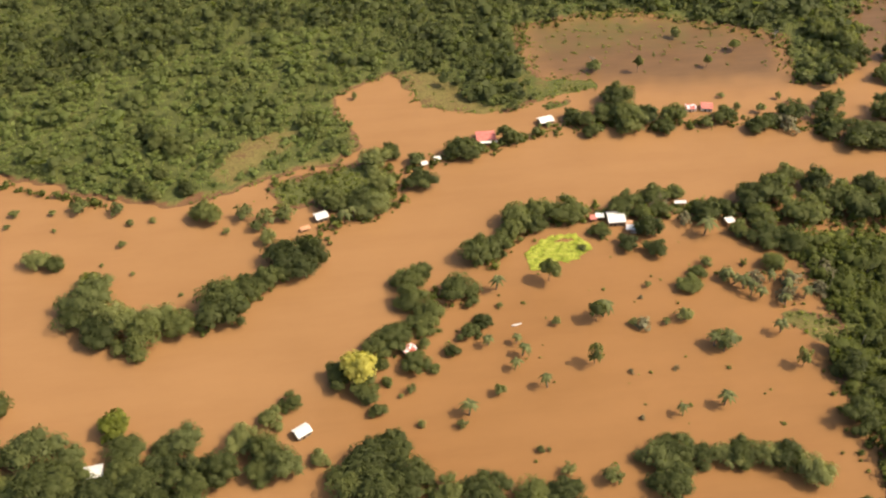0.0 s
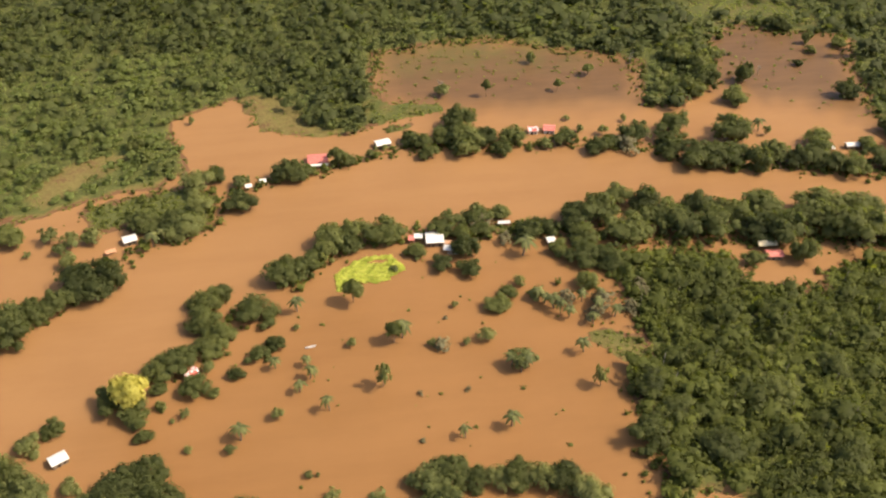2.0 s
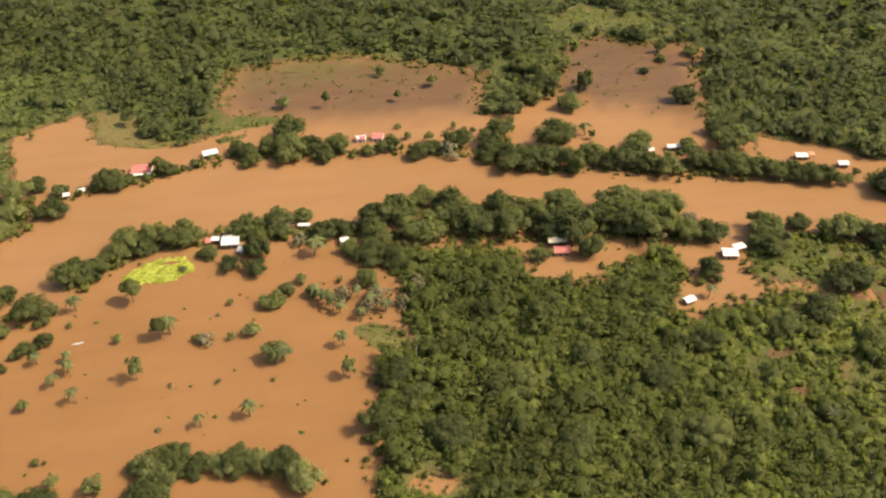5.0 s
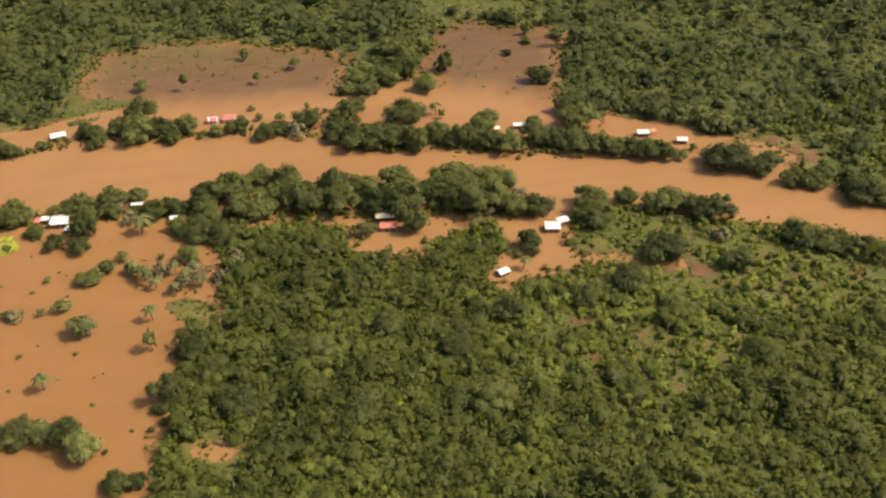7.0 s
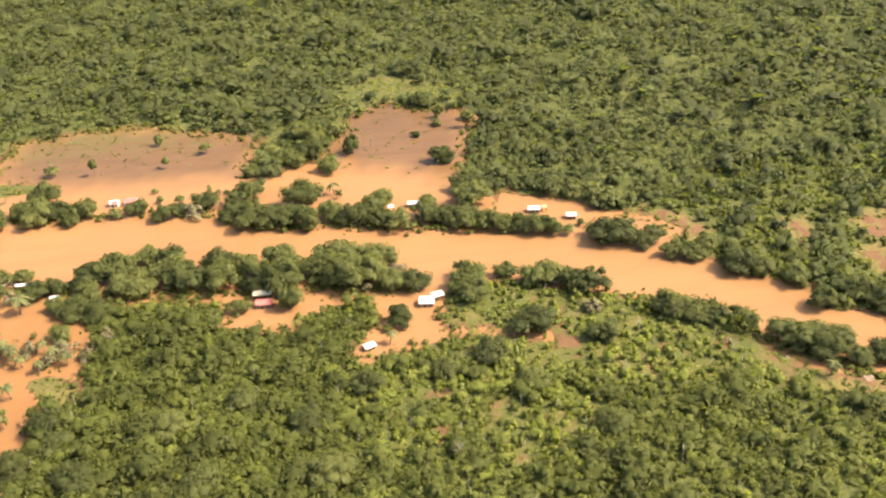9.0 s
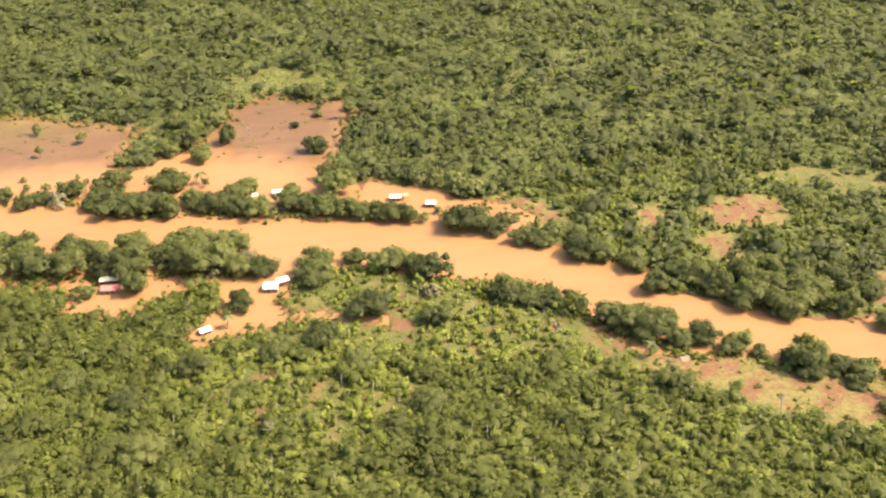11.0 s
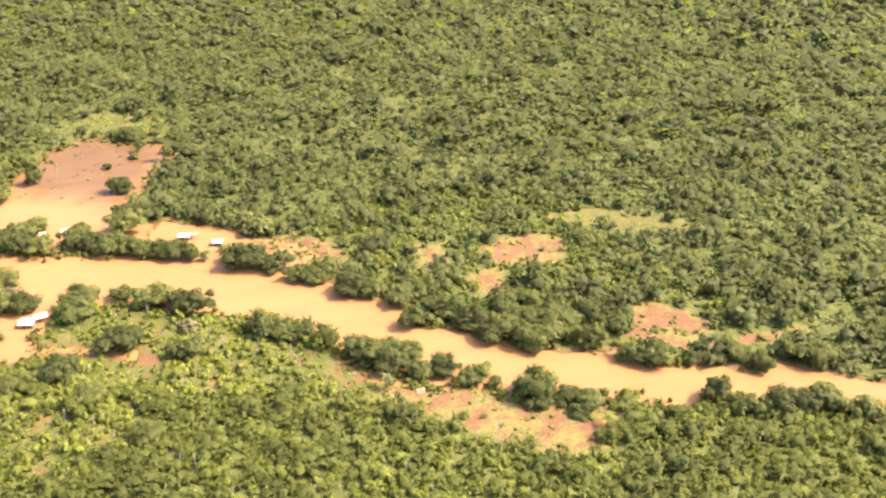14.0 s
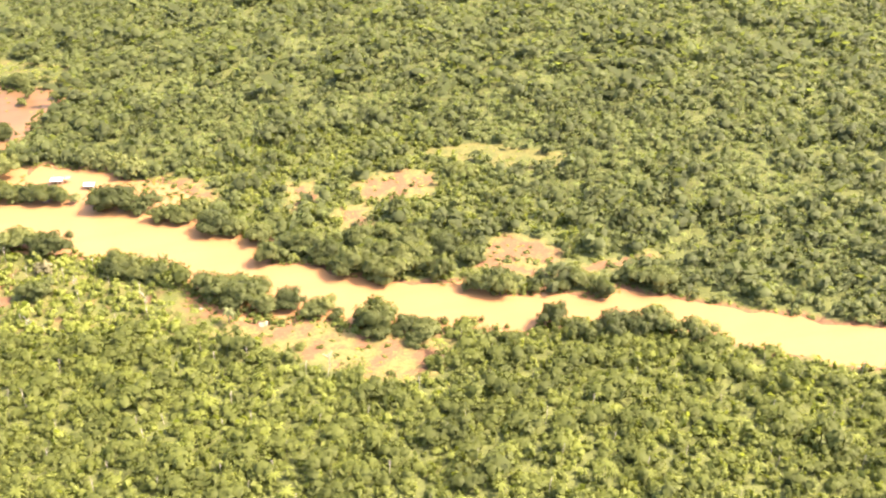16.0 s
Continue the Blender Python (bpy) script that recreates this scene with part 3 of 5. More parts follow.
SHRUBS = [(19.5, 214, 2, 2.2), (15.8, 212, 1.2, 1.3), (21.2, 198.7, 1.6, 1.8), (34.3, 196.1, 2.1, 2.3), (57.8, 182.9, 1.6, 1.7), (64.6, 173.6, 2.5,
    2.8), (77.8, 168.4, 3.8, 4.1), (76.3, 238, 2, 2.7), (84.8, 216.9, 3.2, 7.2), (123.8, 233.6, 3.5, 3.9), (115.6, 252.6, 1.5, 2), (142.1, 261.4, 2.7,
    3), (157, 205.2, 3, 6.2), (57.3, 250.3, 1.4, 1.6), (26.7, 234.1, 2.7, 3), (40.1, 235.4, 1.8, 1.9), (60.6, 182.7, 0.9,
    1), (49.3, 208.1, 2.2, 3.4), (104.3, 233.7, 2, 2.2), (116.2, 232.5, 1.8, 2), (132.7, 218, 4.9, 5.3), (146.3, 252.4, 3.2,
    3.5)]
SHRUBS_NORTH = [(103.2, 366.2, 1.8, 1.9), (99.2, 366.4, 1.5, 1.6), (138.3, 412.6, 4, 4.6), (206.3, 362.8, 2.7, 3.9), (219.9, 373.3, 1.9, 2.8), (228.5, 368.2, 1.8, 2), (196.3,
    367.2, 2.4, 2.7), (176.6, 355.7, 3.7, 4), (96, 360.2, 2.8, 3.1), (282.9, 349.6, 2.1, 3.7),
    (190.3, 440.5, 3.2, 4.8), (14.4, 404.4, 1.6, 3), (17.2, 419.9, 1.4, 2.7), (224.4, 368.7, 1.9, 2.1), (238.4, 368.4, 1.6, 1.8), (193, 378.8, 1.9,
    2.1), (379.8, 288, 3.2, 3.6), (387, 294.6, 2.3, 2.5), (383.5, 328.7, 6.2, 6.8), (392.1, 322.7, 6.1, 6.7), (399.6, 316.4, 6.1, 6.7), (406, 308.8,
    6, 6.6)]
SHRUBS_WEST = [(-86.9, 307.2, 2.3, 2.5), (-38.3, 318.1, 5.3, 5.8), (-29.1, 313.3, 5.3, 5.8), (-20.9, 315.9, 4.9, 5.6), (-32.6, 309, 4.1, 4.5), (-28,
    301.1, 5.1, 5.7), (-27, 290.9, 4.3, 4.7), (-133.5, 333.6, 2.6, 2.9), (-118, 332.4, 2.1, 2.3), (-135.1, 325.7, 1.9, 2.1), (-115.6, 320.9, 1.4,
    1.5), (-61.5, 274.2, 1.3, 1.4), (-93.4, 296, 1.3, 1.5), (-80.8, 289.1, 1.3, 1.5), (21, 199.2, 1.3, 1.4), (37.4, 345.7, 4.8, 5.3), (-84.9, 320.8, 2.3, 2.6), (-75.8, 321.4, 2.1, 2.3), (-45.4, 309.4, 2.1, 2.3), (-22.1, 314.6, 4.5, 4.9), (-106.7, 332.7, 4.8, 5.2),
    (-91.3, 329.5, 4.3, 4.7), (-58.4, 322.3, 3.5, 3.9)]
DRY_BUSHES = [(370.2, 227.6, 5, 5.5), (107.3, 232.7, 3.8, 4.2), (213.6, 347.7, 5.9, 6.5), (96.6, 211.1, 1.3, 1.5), (112.6, 210.4, 1.3, 1.5), (94.3, 191.1, 1.3, 1.4), (111,
    246.8, 1.2, 1.4), (135.1, 301.4, 5, 5.6), (170.2, 246.4, 5.3, 5.8), (179.6, 239.8, 4.2, 4.6), (157.6, 248.4, 4.7, 5.1), (165.2, 239.3, 4.2,
    4.6), (300.4, 269.8, 6.5, 7.2), (185.9, 250.9, 4.7, 5.2), (142.7, 288.6, 4.1, 4.6), (212.1, 257.4, 4, 4.4), (285.6, 263.3, 4.1, 4.5)]
PALMS = [(49.4, 231.5, 6.7), (58, 259.8, 7.5), (60.6, 224.6, 6.7), (56.9, 219.1, 5.7), (66.1, 208.9, 6.7), (37.4, 201, 7.5), (94.4, 239.6, 9.1),
    (129.8, 219, 8), (135, 218.2, 8.9), (132.3, 215.8, 7.5), (123.5, 192.4, 8), (107.9, 190.3, 5.8), (147.3, 252, 7.1), (151.8, 246.3, 8.2), (149,
    249.4, 6.6), (153.3, 242.8, 6.6), (156.2, 240.7, 6.6), (156.1, 222.1, 7.6), (147.7, 278.9, 10.1), (280.7, 354.3, 8.7), (3.2, 309, 7.9), (6.8,
    310.3, 7.3), (167, 242.2, 6.6), (170, 246.7, 6.6), (172.6, 238, 6.5), (162.7, 247.9, 6.6), (59.7, 230.9, 5.2), (437.8, 169.8, 7.4), (291.2, 224,
    6.9), (163.5, 234.7, 6)]

# ---- geometry helpers ----
def part(name, bm, material, parent, label=""):
    me = bpy.data.meshes.new(name)
    bm.to_mesh(me)
    bm.free()
    me.materials.append(material)
    ob = new(name, me)
    ob.parent = parent
    return tagged(ob, label)


def inside(pts, poly):
    """Which of the points (n x 2) lie in the polygon."""
    a = np.asarray(poly, float)
    b = np.roll(a, -1, 0)
    hit = np.zeros(len(pts), bool)
    x, y = pts[:, 0], pts[:, 1]
    for (x0, y0), (x1, y1) in zip(a, b):
        if y0 != y1:
            hit ^= ((y0 > y) != (y1 > y)) & (x < (x1 - x0) * (y - y0) / (y1 - y0) + x0)
    return hit


def depth_in(pts, poly):
    """How far inside the polygon each point lies; negative outside."""
    a = np.asarray(poly, float)
    b = np.roll(a, -1, 0)
    near = np.full(len(pts), 1e9)
    for p, q in zip(a, b):
        d = q - p
        s = np.clip(((pts - p) @ d) / max(d @ d, 1e-9), 0, 1)
        near = np.minimum(near, ((pts - p - s[:, None] * d) ** 2).sum(1))
    near = np.sqrt(near)
    return np.where(inside(pts, poly), near, -near)


_waves = [(np.random.RandomState(7 + k).uniform(-1, 1, 2), np.random.RandomState(70 + k).uniform(0, 6.3)) for k in range(14)]


def wavy(pts, size):
    """A smooth random value of about -1 to 1 with features of that size."""
    out = np.zeros(len(pts))
    for k, (way, phase) in enumerate(_waves):
        out += np.sin(pts @ (way / max(np.hypot(*way), 0.2)) * (6.28 / size) * (0.6 + 0.13 * k) + phase)
    return out / 4.5


NORTH_LAND = (NORTH_SHORE_WEST + NORTH_SHORE_FIELDS + NORTH_SHORE_EAST
              + [(650, 103), (730, 64), (900, 16), (6000, -1500), (6000, 6000), (-6000, 6000), (-6000, 900), (-400, 450), (-220, 385)])
SOUTH_LAND = (SOUTH_SHORE_WEST + SOUTH_SHORE_EAST
              + [(632, 84), (712, 46), (890, -6), (6000, -1530), (6000, -6000), (150, -6000), (150, 90)])
FAR_WEST_LAND = [(-6000, 300), (-330, 330), (-300, 100), (0, 70), (90, 70), (170, 40), (170, -6000), (-6000, -6000)]
LANDS = [PALM_ISLET, ROAD_ISLET, REED_ISLET, NORTH_LAND, SOUTH_LAND, FAR_WEST_LAND, WEST_YARD_LAND, SOUTH_WEST_LAND, HOUSE_YARD_LAND]
MEADOWS = [PALM_ISLET, ROAD_ISLET, REED_ISLET, WEST_MEADOW, CORNER_MEADOW, STRIP_MEADOW, FIELD_TOP_MEADOW, FAR_MEADOW, EAST_MEADOW, GREEN_GLADE]
DRY_MEADOWS = [WEST_MEADOW, CORNER_MEADOW]
BARE = [BARE_ONE, BARE_TWO, BARE_THREE, BARE_FIVE, MUD_FOUR, TRACK_BARE, TRACK_BARE_TWO, BARE_SPOT, WET_CORNER, SOUTH_TRACK, WEST_TRACK]
TRACKS = [TRACK_BARE, TRACK_BARE_TWO, WEST_TRACK, SOUTH_TRACK]
BRIGHT = [FAR_MEADOW, GREEN_GLADE, GARDEN, BRIGHT_GLADE, STRIP_MEADOW, ROAD_ISLET, REED_ISLET]


# ---- ground and water ----
def mesh_from(name, verts, quads, material, tints=None):
    """A mesh of quads (n x 4) from arrays, quickly."""
    me = bpy.data.meshes.new(name)
    n = len(quads)
    k = quads.shape[1]
    me.vertices.add(len(verts))
    me.vertices.foreach_set("co", np.ascontiguousarray(verts, np.float32).ravel())
    me.loops.add(n * k)
    me.loops.foreach_set("vertex_index", np.ascontiguousarray(quads, np.int32).ravel())
    me.polygons.add(n)
    me.polygons.foreach_set("loop_start", np.arange(0, n * k, k, dtype=np.int32))
    for key, values in (tints or {}).items():
        me.attributes.new(key, "FLOAT", "POINT").data.foreach_set("value", np.ascontiguousarray(values, np.float32))
    me.update(calc_edges=True)
    me.materials.append(material)
    return me


def build_ground():
    far = [700, 1000, 1600, 2600, 4200, 6500]
    xs = np.r_[[-v for v in far[::-1]], np.arange(-420, -200, 10), np.arange(-200, 640, 2.6), np.arange(640, 960, 8), [1100, 1400, 2000, 3000, 4500, 6500]]
    ys = np.r_[[-v for v in far[::-1]], np.arange(-500, 10, 30), np.arange(10, 500, 2.6), np.arange(500, 860, 9), [1000, 1400, 2000, 3000, 4500, 6500]]
    gx, gy = np.meshgrid(xs, ys)
    pts = np.stack([gx.ravel(), gy.ravel()], 1)
    wobble = np.stack([wavy(pts, 23), wavy(pts + 400, 19)], 1) * 1.6
    p = pts + wobble
    depth = np.max([depth_in(p, poly) for poly in LANDS], 0)
    height = np.clip(depth * 0.16, -0.9, 0.45) + 0.10 * wavy(pts, 31) * (depth > 2)
    cover = np.clip(depth / 3.0 - 0.1, 0, 1) * 0.85
    for poly in MEADOWS:
        cover = np.where(depth_in(p, poly) > 0, 0.62 if poly in DRY_MEADOWS else 0.78, cover)
    rough = p + np.stack([wavy(pts, 9), wavy(pts + 210, 8)], 1) * 1.8
    for poly in BARE:
        if poly in TRACKS:
            cover = np.where(depth_in(p, poly) > 0, 0.02, cover)
        else:
            d = np.clip(depth_in(rough, poly) / 5 + 0.25, 0, 1)
            cover = cover * (1 - d) + d * np.clip(0.30 + 0.34 * wavy(pts, 12), 0, 1)
    d = np.clip(depth_in(rough, SOUTH_OPEN) / 4 + 0.4, 0, 1)
    cover = cover * (1 - d) + d * np.clip(0.56 + 0.34 * wavy(pts, 17), 0, 1)
    for poly in (GARDEN, OPEN_SCRUB, LIGHT_SCRUB, BRIGHT_GLADE):
        d = np.clip(depth_in(rough, poly) / 5 + 0.5, 0, 1) * np.clip(1 - 3 * np.clip(0.5 - cover, 0, 1), 0, 1)
        cover = cover * (1 - d) + d * np.clip(0.74 + 0.24 * wavy(pts, 15), 0, 1)
    height = np.where(inside(p, WET_CORNER) | (inside(rough, SOUTH_TRACK) & (pts[:, 0] < 352)), -0.2, height)
    woody = np.clip(depth / 4, 0, 1)
    for poly in MEADOWS + BARE + [SOUTH_OPEN, GARDEN, OPEN_SCRUB, BRIGHT_GLADE]:
        woody = np.where(depth_in(p, poly) > -1.5, 0, woody)
    lush = np.max([np.clip(depth_in(p, poly) / 4 + 0.5, 0, 1) for poly in BRIGHT + [OPEN_SCRUB, LIGHT_SCRUB]], 0) * np.clip(0.8 + 0.35 * wavy(pts, 24), 0, 1)
    lush = np.maximum(lush, np.clip(depth_in(p, EAST_MEADOW) / 4 + 0.5, 0, 1) * np.clip(0.66 + 0.4 * wavy(pts, 14), 0, 1))
    m, n = len(xs), len(ys)
    i = (np.arange(n - 1)[:, None] * m + np.arange(m - 1)[None]).ravel()
    quads = np.stack([i, i + 1, i + 1 + m, i + m], 1)
    me = mesh_from("ground", np.c_[pts, height], quads, GROUND, {"cover": cover, "wood": woody, "lush": lush})
    me.polygons.foreach_set("use_smooth", np.ones(len(quads), bool))
    tagged(new("ground", me), "flat flood plain of brown silt, grass and wet ploughed mud", "ground", kind="structure")


def build_water():
    xs = np.r_[np.arange(-600, -60, 30), np.arange(-60, 90, 6), np.arange(90, 400, 3.0), np.arange(400, 1320, 40)]
    ys = np.r_[np.arange(-260, 100, 40), np.arange(100, 330, 6), np.arange(330, 490, 3.0), np.arange(490, 640, 40)]
    gx, gy = np.meshgrid(xs, ys)
    pts = np.stack([gx.ravel(), gy.ravel()], 1)
    p = pts + np.stack([wavy(pts, 29), wavy(pts + 90, 21)], 1) * 3
    shallow = np.max([np.clip(depth_in(p, poly) / 26 + 0.35, 0, 1) for poly in (FIELD_ONE, FIELD_TWO)], 0)
    veil = np.clip((p[:, 1] - 425) / 30, 0, 1) * np.clip((250 - p[:, 0]) / 40, 0, 1)
    veil = np.maximum(veil, np.clip((p[:, 1] - 450) / 40, 0, 1) * 0.6) * np.clip(0.75 + 0.45 * wavy(pts, 33), 0, 1)
    m, n = len(xs), len(ys)
    i = (np.arange(n - 1)[:, None] * m + np.arange(m - 1)[None]).ravel()
    me = mesh_from("water", np.c_[pts, np.zeros(len(pts))], np.stack([i, i + 1, i + 1 + m, i + m], 1), WATER, {"shallow": shallow ** 1.3, "veil": veil, "field": np.clip(depth_in(p, DROWNED_FIELD) / 30 + 0.4, 0, 1)})
    tagged(new("water", me), "opaque orange-brown flood water of a burst river", "water", kind="structure")


build_ground()
build_water()


# ---- foliage templates: arrays of a plant of radius 1 and height 1 ----
def blob(rng, lobes, faces, core=0.80):
    """A dark inner body of each lobe: a squashed octahedron or icosphere."""
    bm = bmesh.new()
    bmesh.ops.create_icosphere(bm, subdivisions=faces, radius=1)
    bm.verts.ensure_lookup_table()
    base = np.array([v.co[:] for v in bm.verts])
    tri = np.array([[v.index for v in f.verts] for f in bm.faces])
    bm.free()
    vs, fs = [], []
    for n, (c, r) in enumerate(lobes):
        vs.append(c + base * r * core * rng.uniform(0.86, 1.1, (len(base), 1)))
        fs.append(tri + n * len(base))
    v, f = np.concatenate(vs), np.concatenate(fs)
    return v, np.c_[f, f[:, 2]], np.tile(base, (len(lobes), 1))


def lobes_of(rng, count, low, spread, size):
    """Overlapping lobes of uneven size that make up a crown: centres and radii in three directions."""
    out = [(np.array([rng.uniform(-0.12, 0.12), rng.uniform(-0.12, 0.12), (1 + low) / 2 - 0.04]), np.array([0.66, 0.60, (1 - low) * 0.44]))]
    for n in range(count):
        a = 6.283 * (n + rng.uniform(-0.45, 0.45)) / count
        d = spread * rng.uniform(0.5, 1.18)
        s = size * rng.uniform(0.55, 1.25)
        z = rng.uniform(low + s * 0.40, 0.96 - s * 0.45 - 0.22 * d)
        out.append((np.array([d * math.cos(a), d * math.sin(a), z]), np.array([s, s * rng.uniform(0.8, 1.2), s * (1 - low) * rng.uniform(0.55, 0.9)])))
    for n in range(count // 2):
        a, d, s = rng.uniform(0, 6.283), rng.uniform(0.1, 0.55), size * rng.uniform(0.4, 0.75)
        out.append((np.array([d * math.cos(a), d * math.sin(a), 1.0 - s * 0.6 - 0.2 * d]), np.array([s, s, s * (1 - low) * 0.8])))
    return out


def leaves_on(rng, lobes, count, size, up=0.45, lift=0.45):
    """Leaf clumps on the lobes' skins: kites that face mostly outwards."""
    area = np.array([r[0] * r[2] for _, r in lobes])
    pick = rng.choice(len(lobes), count, p=area / area.sum())
    n = rng.normal(size=(count, 3))
    n[:, 2] = np.where(n[:, 2] < -0.3, -n[:, 2], n[:, 2])
    n /= np.linalg.norm(n, axis=1, keepdims=True)
    c, r = np.array([lobes[k][0] for k in pick]), np.array([lobes[k][1] for k in pick])
    at = c + n * r * rng.uniform(0.76, 1.14, (count, 1))
    face = n + rng.normal(size=(count, 3)) * 0.42 + [0, 0, up]
    face /= np.linalg.norm(face, axis=1, keepdims=True)
    side = np.cross(face, rng.normal(size=(count, 3)))
    side /= np.linalg.norm(side, axis=1, keepdims=True) + 1e-9
    other = np.cross(face, side)
    s = size * rng.lognormal(-0.05, 0.38, (count, 1))
    w = s * rng.uniform(0.40, 0.80, (count, 1))
    v = np.stack([at - side * s, at - other * w + face * s * 0.2, at + side * s, at + other * w + face * s * 0.2], 1)
    soft = n / r * r.mean() * 0.8 + face * 0.24 + [0, 0, lift]
    soft /= np.linalg.norm(soft, axis=1, keepdims=True)
    return v.reshape(-1, 3), np.arange(4 * count).reshape(-1, 4), np.repeat(soft, 4, 0)


def joined(*pieces):
    vs, fs, ns, n = [], [], [], 0
    for v, f, normals in pieces:
        vs.append(v), fs.append(f + n), ns.append(normals)
        n += len(v)
    return np.concatenate(vs), np.concatenate(fs), np.concatenate(ns)


def fronds_of(rng, count, reach, droop, width, root, steps=3):
    """Arching palm fronds from the top of a stem; each a strip folded along its rib."""
    vs, fs = [], []
    for n in range(count):
        a = 6.283 * n / count + rng.uniform(-0.3, 0.3)
        rise = rng.uniform(0.05, 1.0)
        long = reach * rng.uniform(0.8, 1.15)
        out, side = np.array([math.cos(a), math.sin(a), 0]), np.array([-math.sin(a), math.cos(a), 0])
        rows = []
        for k in range(steps + 1):
            s = k / steps
            p = root + out * long * s * (1 - 0.25 * rise * (1 - s)) + np.array([0, 0, long * (rise * s - (droop + 0.55 * rise) * s * s)])
            w = width * (0.35 + 1.3 * s * (1 - s) * 2) * (1 - 0.9 * s ** 3)
            rows.append((p - side * w - [0, 0, w * 0.45], p, p + side * w - [0, 0, w * 0.45]))
        at = len(vs)
        for r in rows:
            vs.extend(r)
        for k in range(steps):
            i = at + 3 * k
            fs += [[i, i + 3, i + 4, i + 1], [i + 1, i + 4, i + 5, i + 2]]
    return np.array(vs), np.array(fs)


def crown_template(seed, lobes, low, spread, size, count, leaf, cores=2):
    rng = np.random.RandomState(seed)
    lb = lobes_of(rng, lobes, low, spread, size)
    return joined(blob(rng, lb[:cores], 1), leaves_on(rng, lb, count, leaf))


# ---- woods: one object of stuff for each stretch ----
def scatter(cell, x0, x1, y0, y1, seed):
    rng = np.random.RandomState(seed)
    gx, gy = np.meshgrid(np.arange(x0, x1, cell), np.arange(y0, y1, cell))
    pts = np.stack([gx.ravel(), gy.ravel()], 1).astype(float)
    pts[:, 0] += (np.arange(len(gy.ravel())) // gx.shape[1] % 2) * cell * 0.5
    return pts + rng.uniform(-0.46, 0.46, pts.shape) * cell, rng


def plant(name, pts, radius, height, pick, templates, tint, label, material=None, category="woods"):
    """Joins one copy of a template for each point into one mesh."""
    rng = np.random.RandomState(len(pts))
    vs, fs, ts, ns, at = [], [], [], [], 0
    for k, (tv, tf, tn) in enumerate(templates):
        mine = np.flatnonzero(pick == k)
        if not len(mine):
            continue
        a = rng.uniform(0, 6.283, len(mine))
        c, s = np.cos(a)[:, None], np.sin(a)[:, None]
        r, h = radius[mine][:, None], height[mine][:, None]
        x = (tv[:, 0] * c - tv[:, 1] * s) * r + pts[mine, :1]
        y = (tv[:, 0] * s + tv[:, 1] * c) * r + pts[mine, 1:]
        z = tv[:, 2] * h + 0.1
        vs.append(np.stack([x, y, z], -1).reshape(-1, 3))
        fs.append((tf[None] + (np.arange(len(mine)) * len(tv))[:, None, None] + at).reshape(-1, 4))
        ts.append(np.repeat(tint[mine], len(tv)))
        ns.append(np.stack([tn[:, 0] * c - tn[:, 1] * s, tn[:, 0] * s + tn[:, 1] * c, np.broadcast_to(tn[:, 2], x.shape)], -1).reshape(-1, 3))
        at += len(mine) * len(tv)
    v, f, t = np.concatenate(vs), np.concatenate(fs), np.concatenate(ts)
    me = foliage_mesh(name, v, f, material or FOREST_LEAF, {"tint": t}, np.concatenate(ns))
    return tagged(new(name, me), label, category, kind="stuff")


def foliage_mesh(name, v, f, material, tints=None, normals=None):
    """Quads and triangles (a triangle repeats its last corner) as one mesh."""
    tri = f[:, 2] == f[:, 3]
    me = bpy.data.meshes.new(name)
    counts = np.where(tri, 3, 4)
    keep = np.ones(f.shape, bool)
    keep[tri, 3] = False
    loops = f[keep]
    me.vertices.add(len(v))
    me.vertices.foreach_set("co", np.ascontiguousarray(v, np.float32).ravel())
    me.loops.add(len(loops))
    me.loops.foreach_set("vertex_index", np.ascontiguousarray(loops, np.int32))
    me.polygons.add(len(f))
    me.polygons.foreach_set("loop_start", np.r_[0, np.cumsum(counts)[:-1]].astype(np.int32))
    for key, values in (tints or {}).items():
        me.attributes.new(key, "FLOAT", "POINT").data.foreach_set("value", np.ascontiguousarray(values, np.float32))
    me.update(calc_edges=True)
    if normals is not None:
        me.normals_split_custom_set_from_vertices(np.ascontiguousarray(normals, np.float32))
    me.materials.append(material)
    return me


def canopy_template(seed, crowns, count, leaf, cores, least=0.18, most=0.46):
    """A clump of wood: crowns of uneven size and height, packed close."""
    rng = np.random.RandomState(seed)
    lb = []
    for n in range(crowns):
        a, d = 2.4 * n + rng.uniform(-0.5, 0.5), 0.82 * math.sqrt(n / crowns) * rng.uniform(0.85, 1.1)
        s, top = rng.uniform(least, most) * (1.1 - 0.3 * d), rng.uniform(0.55, 1.0)
        lb.append((np.array([d * math.cos(a), d * math.sin(a), top - s * 0.8]), np.array([s, s * rng.uniform(0.8, 1.2), s * rng.uniform(0.7, 1.0)])))
    v, f, body = blob(rng, sorted(lb, key=lambda c: -c[1][0])[:cores], 1, 0.86)
    return joined((v, f, body * 0.6 + [0, 0, 0.6]), leaves_on(rng, lb, count, leaf, 0.6, 0.75))


